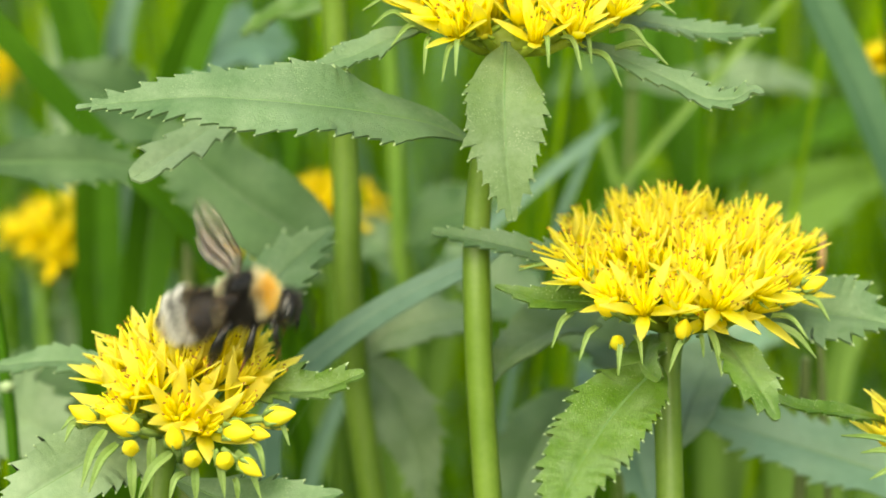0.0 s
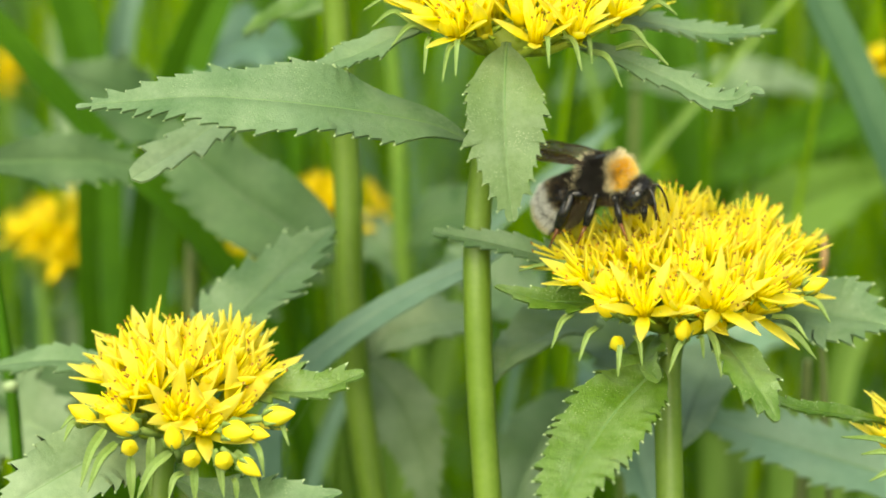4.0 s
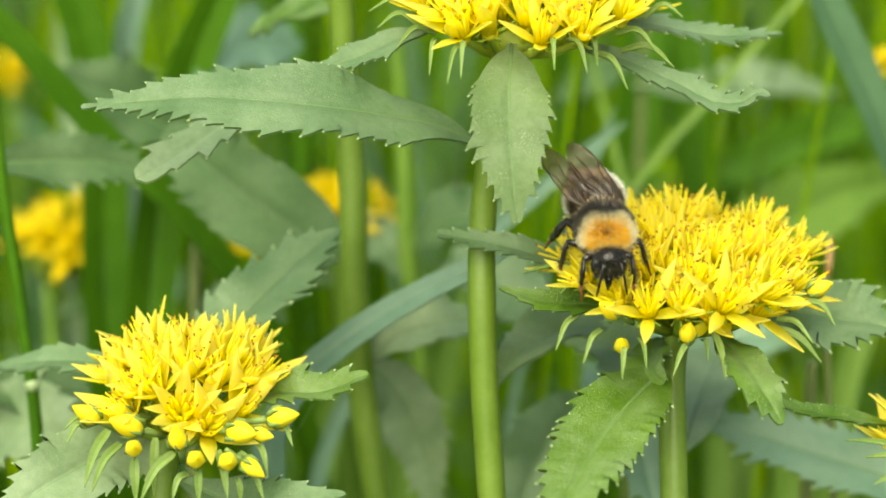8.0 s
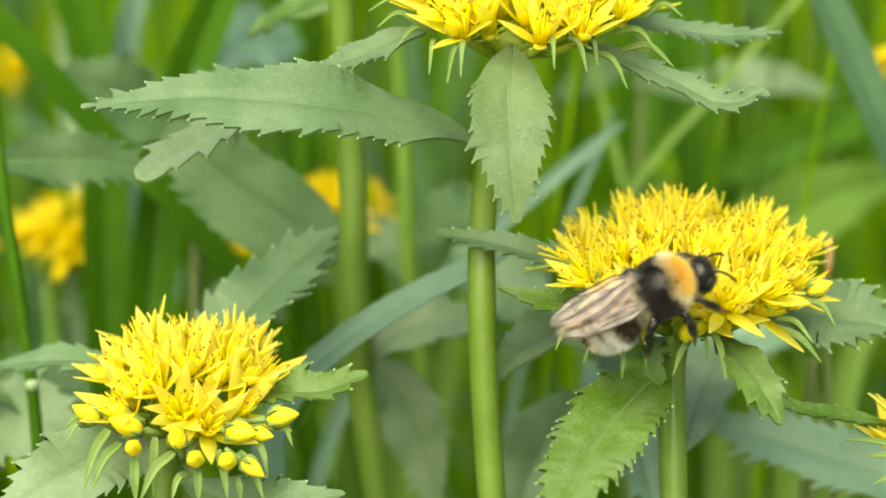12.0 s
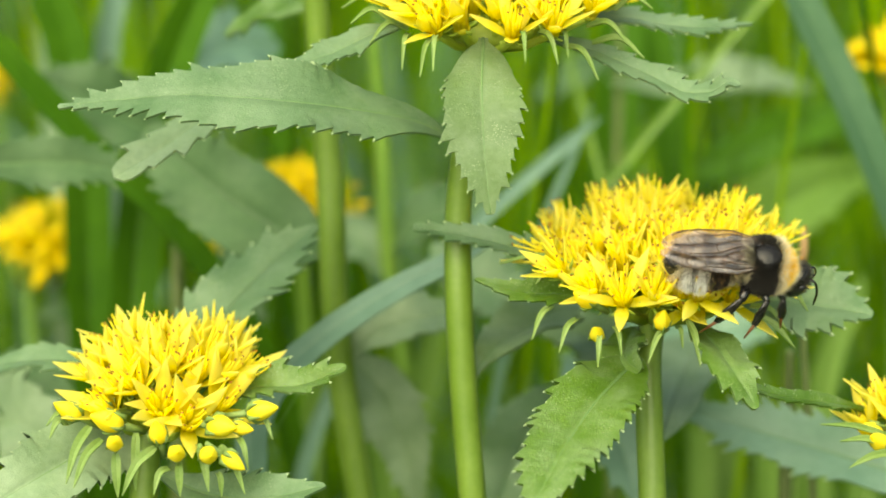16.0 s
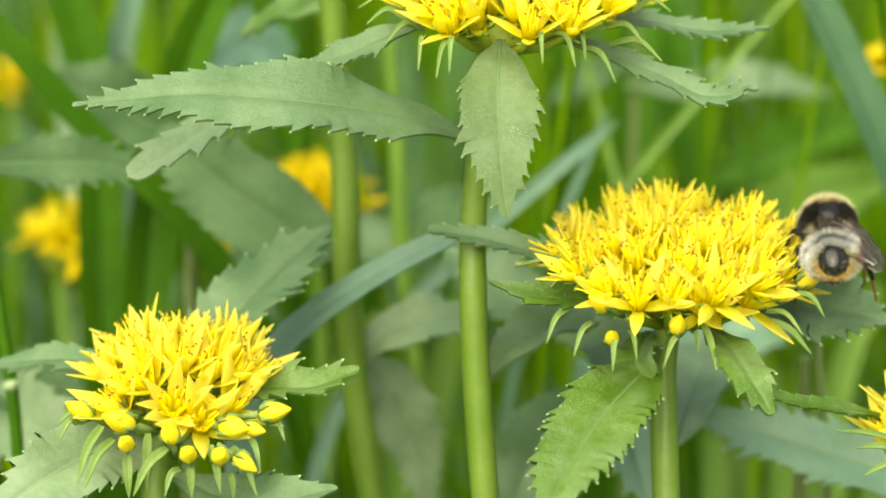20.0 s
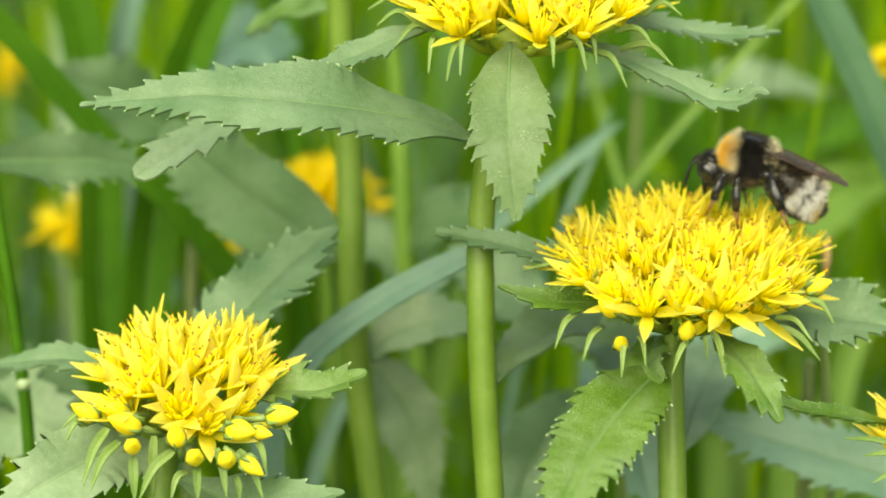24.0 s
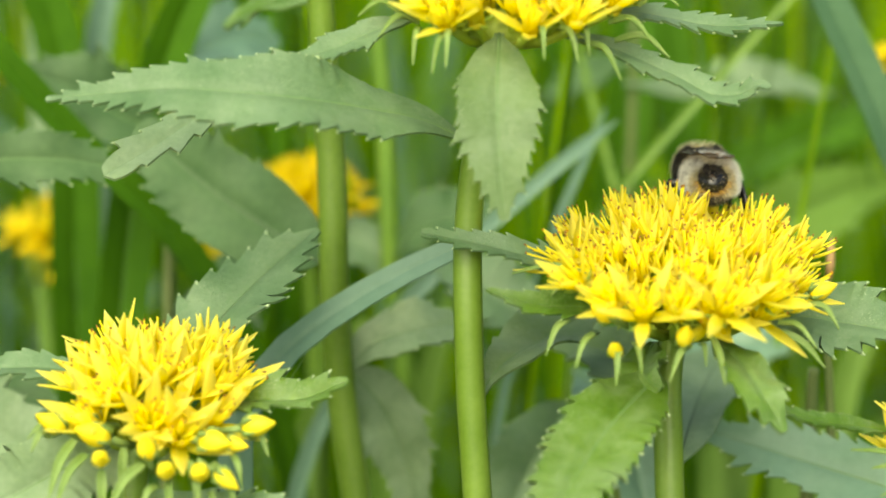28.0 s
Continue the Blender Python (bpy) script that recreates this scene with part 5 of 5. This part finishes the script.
# ---- everything that moves ----
BEE_ROWS = [
    (0.0, pose(-0.0225, -0.0040, 0.3550, 15, -10, -5)),
    (0.1, pose(-0.0167, -0.0003, 0.3601, 10, -15, 0)),
    (0.2, pose(0.0010, 0.0021, 0.3613, 10, -30, 10)),
    (0.3, pose(0.0114, -0.0056, 0.3636, 0, -50, 45)),
    (0.5, pose(0.0111, -0.0079, 0.3665, 0, -40, 72)),
    (1.0, pose(0.0113, -0.0078, 0.3674, 0, -42, 106)),
    (1.5, pose(0.0111, -0.0050, 0.3669, 0, -34, 93)),
    (2.0, pose(0.0105, -0.0048, 0.3669, 0, -24, 83)),
    (2.5, pose(0.0131, -0.0005, 0.3668, 0, -20, 52)),
    (3.0, pose(0.0188, 0.0057, 0.3666, 5, -6, 10)),
    (3.5, pose(0.0206, 0.0099, 0.3661, 5, -4, 5)),
    (4.2, pose(0.0204, 0.0071, 0.3665, 0, -5, -50)),
    (4.9, pose(0.0186, 0.0083, 0.3662, 0, 5, -115)),
    (5.5, pose(0.0175, 0.0104, 0.3658, 0, 4, -165)),
    (6.0, pose(0.0154, 0.0119, 0.3643, 0, 9, -165)),
    (6.5, pose(0.0179, 0.0084, 0.3668, 0, 9, -145)),
    (7.0, pose(0.0184, 0.0013, 0.3644, 0, 12, -92)),
    (7.5, pose(0.0182, -0.0009, 0.3641, 0, 13, -88)),
    (8.0, pose(0.0189, -0.0045, 0.3638, 0, 16, -84)),
    (8.5, pose(0.0176, -0.0087, 0.3612, 0, 50, -82)),
    (9.0, pose(0.0200, -0.0087, 0.3608, 0, 50, -66)),
    (9.5, pose(0.0216, -0.0115, 0.3588, 15, 48, -48)),
    (10.0, pose(0.0228, -0.0117, 0.3572, 50, 13, -12)),
    (10.5, pose(0.0218, -0.0116, 0.3569, 50, 10, -8)),
    (11.0, pose(0.0222, -0.0120, 0.3562, 50, 6, -5)),
    (11.5, pose(0.0221, -0.0122, 0.3551, 50, 9, -5)),
    (12.0, pose(0.0252, -0.0132, 0.3597, 50, -31, -5)),
    (12.5, pose(0.0304, -0.0084, 0.3619, 28, -30, -5)),
    (14.5, pose(0.0343, -0.0050, 0.3621, 18, -15, -8)),
    (15.0, pose(0.0382, -0.0064, 0.3599, 20, 10, -28)),
    (15.5, pose(0.0389, -0.0080, 0.3593, 28, 7, -18)),
    (16.0, pose(0.0408, -0.0077, 0.3588, 40, 10, 6)),
    (16.5, pose(0.0410, -0.0090, 0.3583, 44, 9, 8)),
    (17.0, pose(0.0421, -0.0025, 0.3600, 36, -3, 22)),
    (17.3, pose(0.0481, -0.0028, 0.3601, 20, -10, 18)),
    (17.5, pose(0.0483, -0.0009, 0.3613, 12, -20, 45)),
    (18.0, pose(0.0490, 0.0013, 0.3598, 10, -8, 64)),
    (18.5, pose(0.0496, 0.0057, 0.3616, 0, -35, 92)),
    (19.0, pose(0.0477, 0.0063, 0.3605, 0, -36, 94)),
    (19.5, pose(0.0476, 0.0067, 0.3612, 0, -36, 93)),
    (20.0, pose(0.0485, 0.0086, 0.3594, 0, -20, 86)),
    (20.5, pose(0.0481, 0.0095, 0.3614, 0, -16, 90)),
    (21.0, pose(0.0466, 0.0098, 0.3610, 0, -16, 92)),
    (21.5, pose(0.0468, 0.0109, 0.3623, 0, -36, 130)),
    (22.5, pose(0.0422, 0.0135, 0.3653, 0, -14, 150)),
    (23.5, pose(0.0383, 0.0135, 0.3669, 0, -5, 170)),
    (24.0, pose(0.0378, 0.0137, 0.3671, 0, -5, 168)),
    (24.5, pose(0.0360, 0.0134, 0.3670, 0, -5, 170)),
    (25.0, pose(0.0348, 0.0134, 0.3671, 0, -5, 172)),
    (25.5, pose(0.0342, 0.0139, 0.3668, 0, -0, 152)),
    (26.0, pose(0.0328, 0.0144, 0.3662, 0, -2, 117)),
    (26.5, pose(0.0325, 0.0134, 0.3660, 0, 10, 94)),
    (27.0, pose(0.0321, 0.0178, 0.3643, 0, 12, 91)),
    (27.5, pose(0.0338, 0.0253, 0.3620, 0, 11, 91)),
    (28.0, pose(0.0340, 0.0278, 0.3614, 0, 11, 91)),
]


def motions():
    bee.scale = (BEE_SIZE,) * 3
    walk(bee, BEE_ROWS)
    # wings: (seconds, splay, lift, both to one side)
    for w, sgn in wings:
        x, y, z = w.location
        rows = []
        beat = [(i / 30, 64, (18, -34, 18, 70)[i % 4], 0) for i in range(11)] + [(0.4, 50, 25, 0), (0.5, 24, 20, 0), (1.0, 6, 16, -13), (1.5, 8, 20, -12), (2.0, -4, -24, -18), (2.5, 0, -8, -20), (3.0, 2, 0, 0), (3.5, 2, 2, 0),
                (5.5, -1, 8, 0), (6.0, -1, 3, 0), (6.5, 0, 10, 4), (7.0, 1, 8, 20), (7.5, 1, 8, 20), (8.0, 1, 9, 20), (8.5, -1, 12, 22), (9.0, -2, 12, 26), (9.5, -3, 8, 12), (10.0, -5, 4, -4), (10.5, -5, 3, -4), (12.0, -4, 3, -2), (12.5, 0, 0, -6), (14.5, 0, 12, 0),
                (15.0, -2, 9, 0), (16.0, -4, -1, 3), (17.0, -4, -4, 4), (17.5, 1, 10, 20), (18.0, -4, 6, 30), (18.5, -6, 2, 28), (20.0, -6, 2, 24), (21.5, 0, 6, 20), (23.5, -2, -18, 0), (25.0, -2, -18, 0), (25.5, 2, 6, 0), (26.0, 3, 38, 0),
                (26.5, 0, 34, -8), (27.0, 0, 28, -14), (27.5, 0, 22, -6), (28.0, -3, 2, 0)]
        for t, splay, lift, twist in beat:
            rows.append((t, pose(x, y, z, 0, lift, -splay * sgn + twist)))
        walk(w, rows)
    # the abdomen bends at the waist: (seconds, degrees that the tail is lifted)
    x, y, z = abdomen.location
    walk(abdomen, [(t, pose(x, y, z, 0, a, 0)) for t, a in ((0, 0), (0.3, -5), (0.5, -14), (1, -18), (1.5, -10), (2, 0), (2.5, -26), (3, -50), (3.5, -42), (5.5, -8), (6, -6), (7, 5), (9, 5), (10, 0), (14.5, -5), (15, 0), (17, -4), (17.5, 6), (18, 12), (18.5, 14), (19, 12),
                                                            (20, 22), (21, 20), (21.5, 4), (23.5, -24), (25, -20), (25.5, -10), (26, 0), (26.5, 8), (28, 6))])
    # legs: small steps while the bee walks
    for leg, k, sgn in legs:
        x, y, z = leg.location
        rows = []
        for i in range(57):
            t = i * 0.5
            ph = i * 2.1 + k * 2.1 + (1.6 if sgn > 0 else 0)
            swing = 13 * math.sin(ph)
            if t < 0.4:
                rows.append((t, pose(x, y, z, -12 * sgn, 25 - 10 * k, 0)))
            else:
                rows.append((t, pose(x, y, z, 7 * math.cos(ph) * sgn, 4 * math.cos(ph * 1.3), swing)))
        walk(leg, rows)
    # plants that shift in the breeze: (seconds, x, y, z in millimetres)
    for ob, steps in ((blue_blade, ((0, 0, 0, 0), (15, 0, 0, 0), (17.5, 0, 0, 0.3), (18, -2.6, 0, 3.6), (20.2, -2.6, 0, 3.6), (21, 0, 0, 1.8), (25, 0.2, 0, 2.0), (26, -0.3, 0, 3.4), (28, -1, 0, 2.6))),
                      (yellow_plant, ((0, 0, 0, 0), (15.4, 0, 0, 0), (16, -3.4, 0, 2.6), (18, -4.6, 0, 4.0), (20, -3.0, 0, 3.6), (25, -1.8, 0, 2.8), (28, -1.6, 0, 3.2))),
                      (hanging_grass, ((0, -28, 0, 0), (25.7, -28, 0, 0), (25.9, -5, 0, 0), (26, 0, 0, 0), (26.1, -7, 0, 0), (26.3, -28, 0, 0), (28, -28, 0, 0))),
                      (blob_plant, ((0, 0, 0, 0), (15, 0, 0, 0), (17, -1.5, 0, 0.2), (18, 0.5, 0, 1.2), (20, 3.0, 0, 1.0), (21, 4.0, 0, 1.0), (23.5, 5.8, 0, 1.0), (26, 5.3, 0, 1.1), (28, 4.4, 0, 1.0))),
                      (left_grass, ((0, -2.6, 0, 0), (3.5, -2.6, 0, 0), (5.5, 0, 0, 0), (14.5, 0, 0, 0), (15.5, -3, 0, 0), (18, -4.5, 0, 0), (20, -2, 0, 0), (24, -0.8, 0, 0), (25.8, -0.5, 0, 0), (26, 1.0, 0, 0), (26.2, -1.5, 0, 0), (27, -3, 0, 0), (28, -6, 0, 0)))):
        x, y, z = ob.location
        walk(ob, [(t, Matrix.Translation((x + a / 1000, y + b / 1000, z + c / 1000))) for t, a, b, c in steps])


motions()
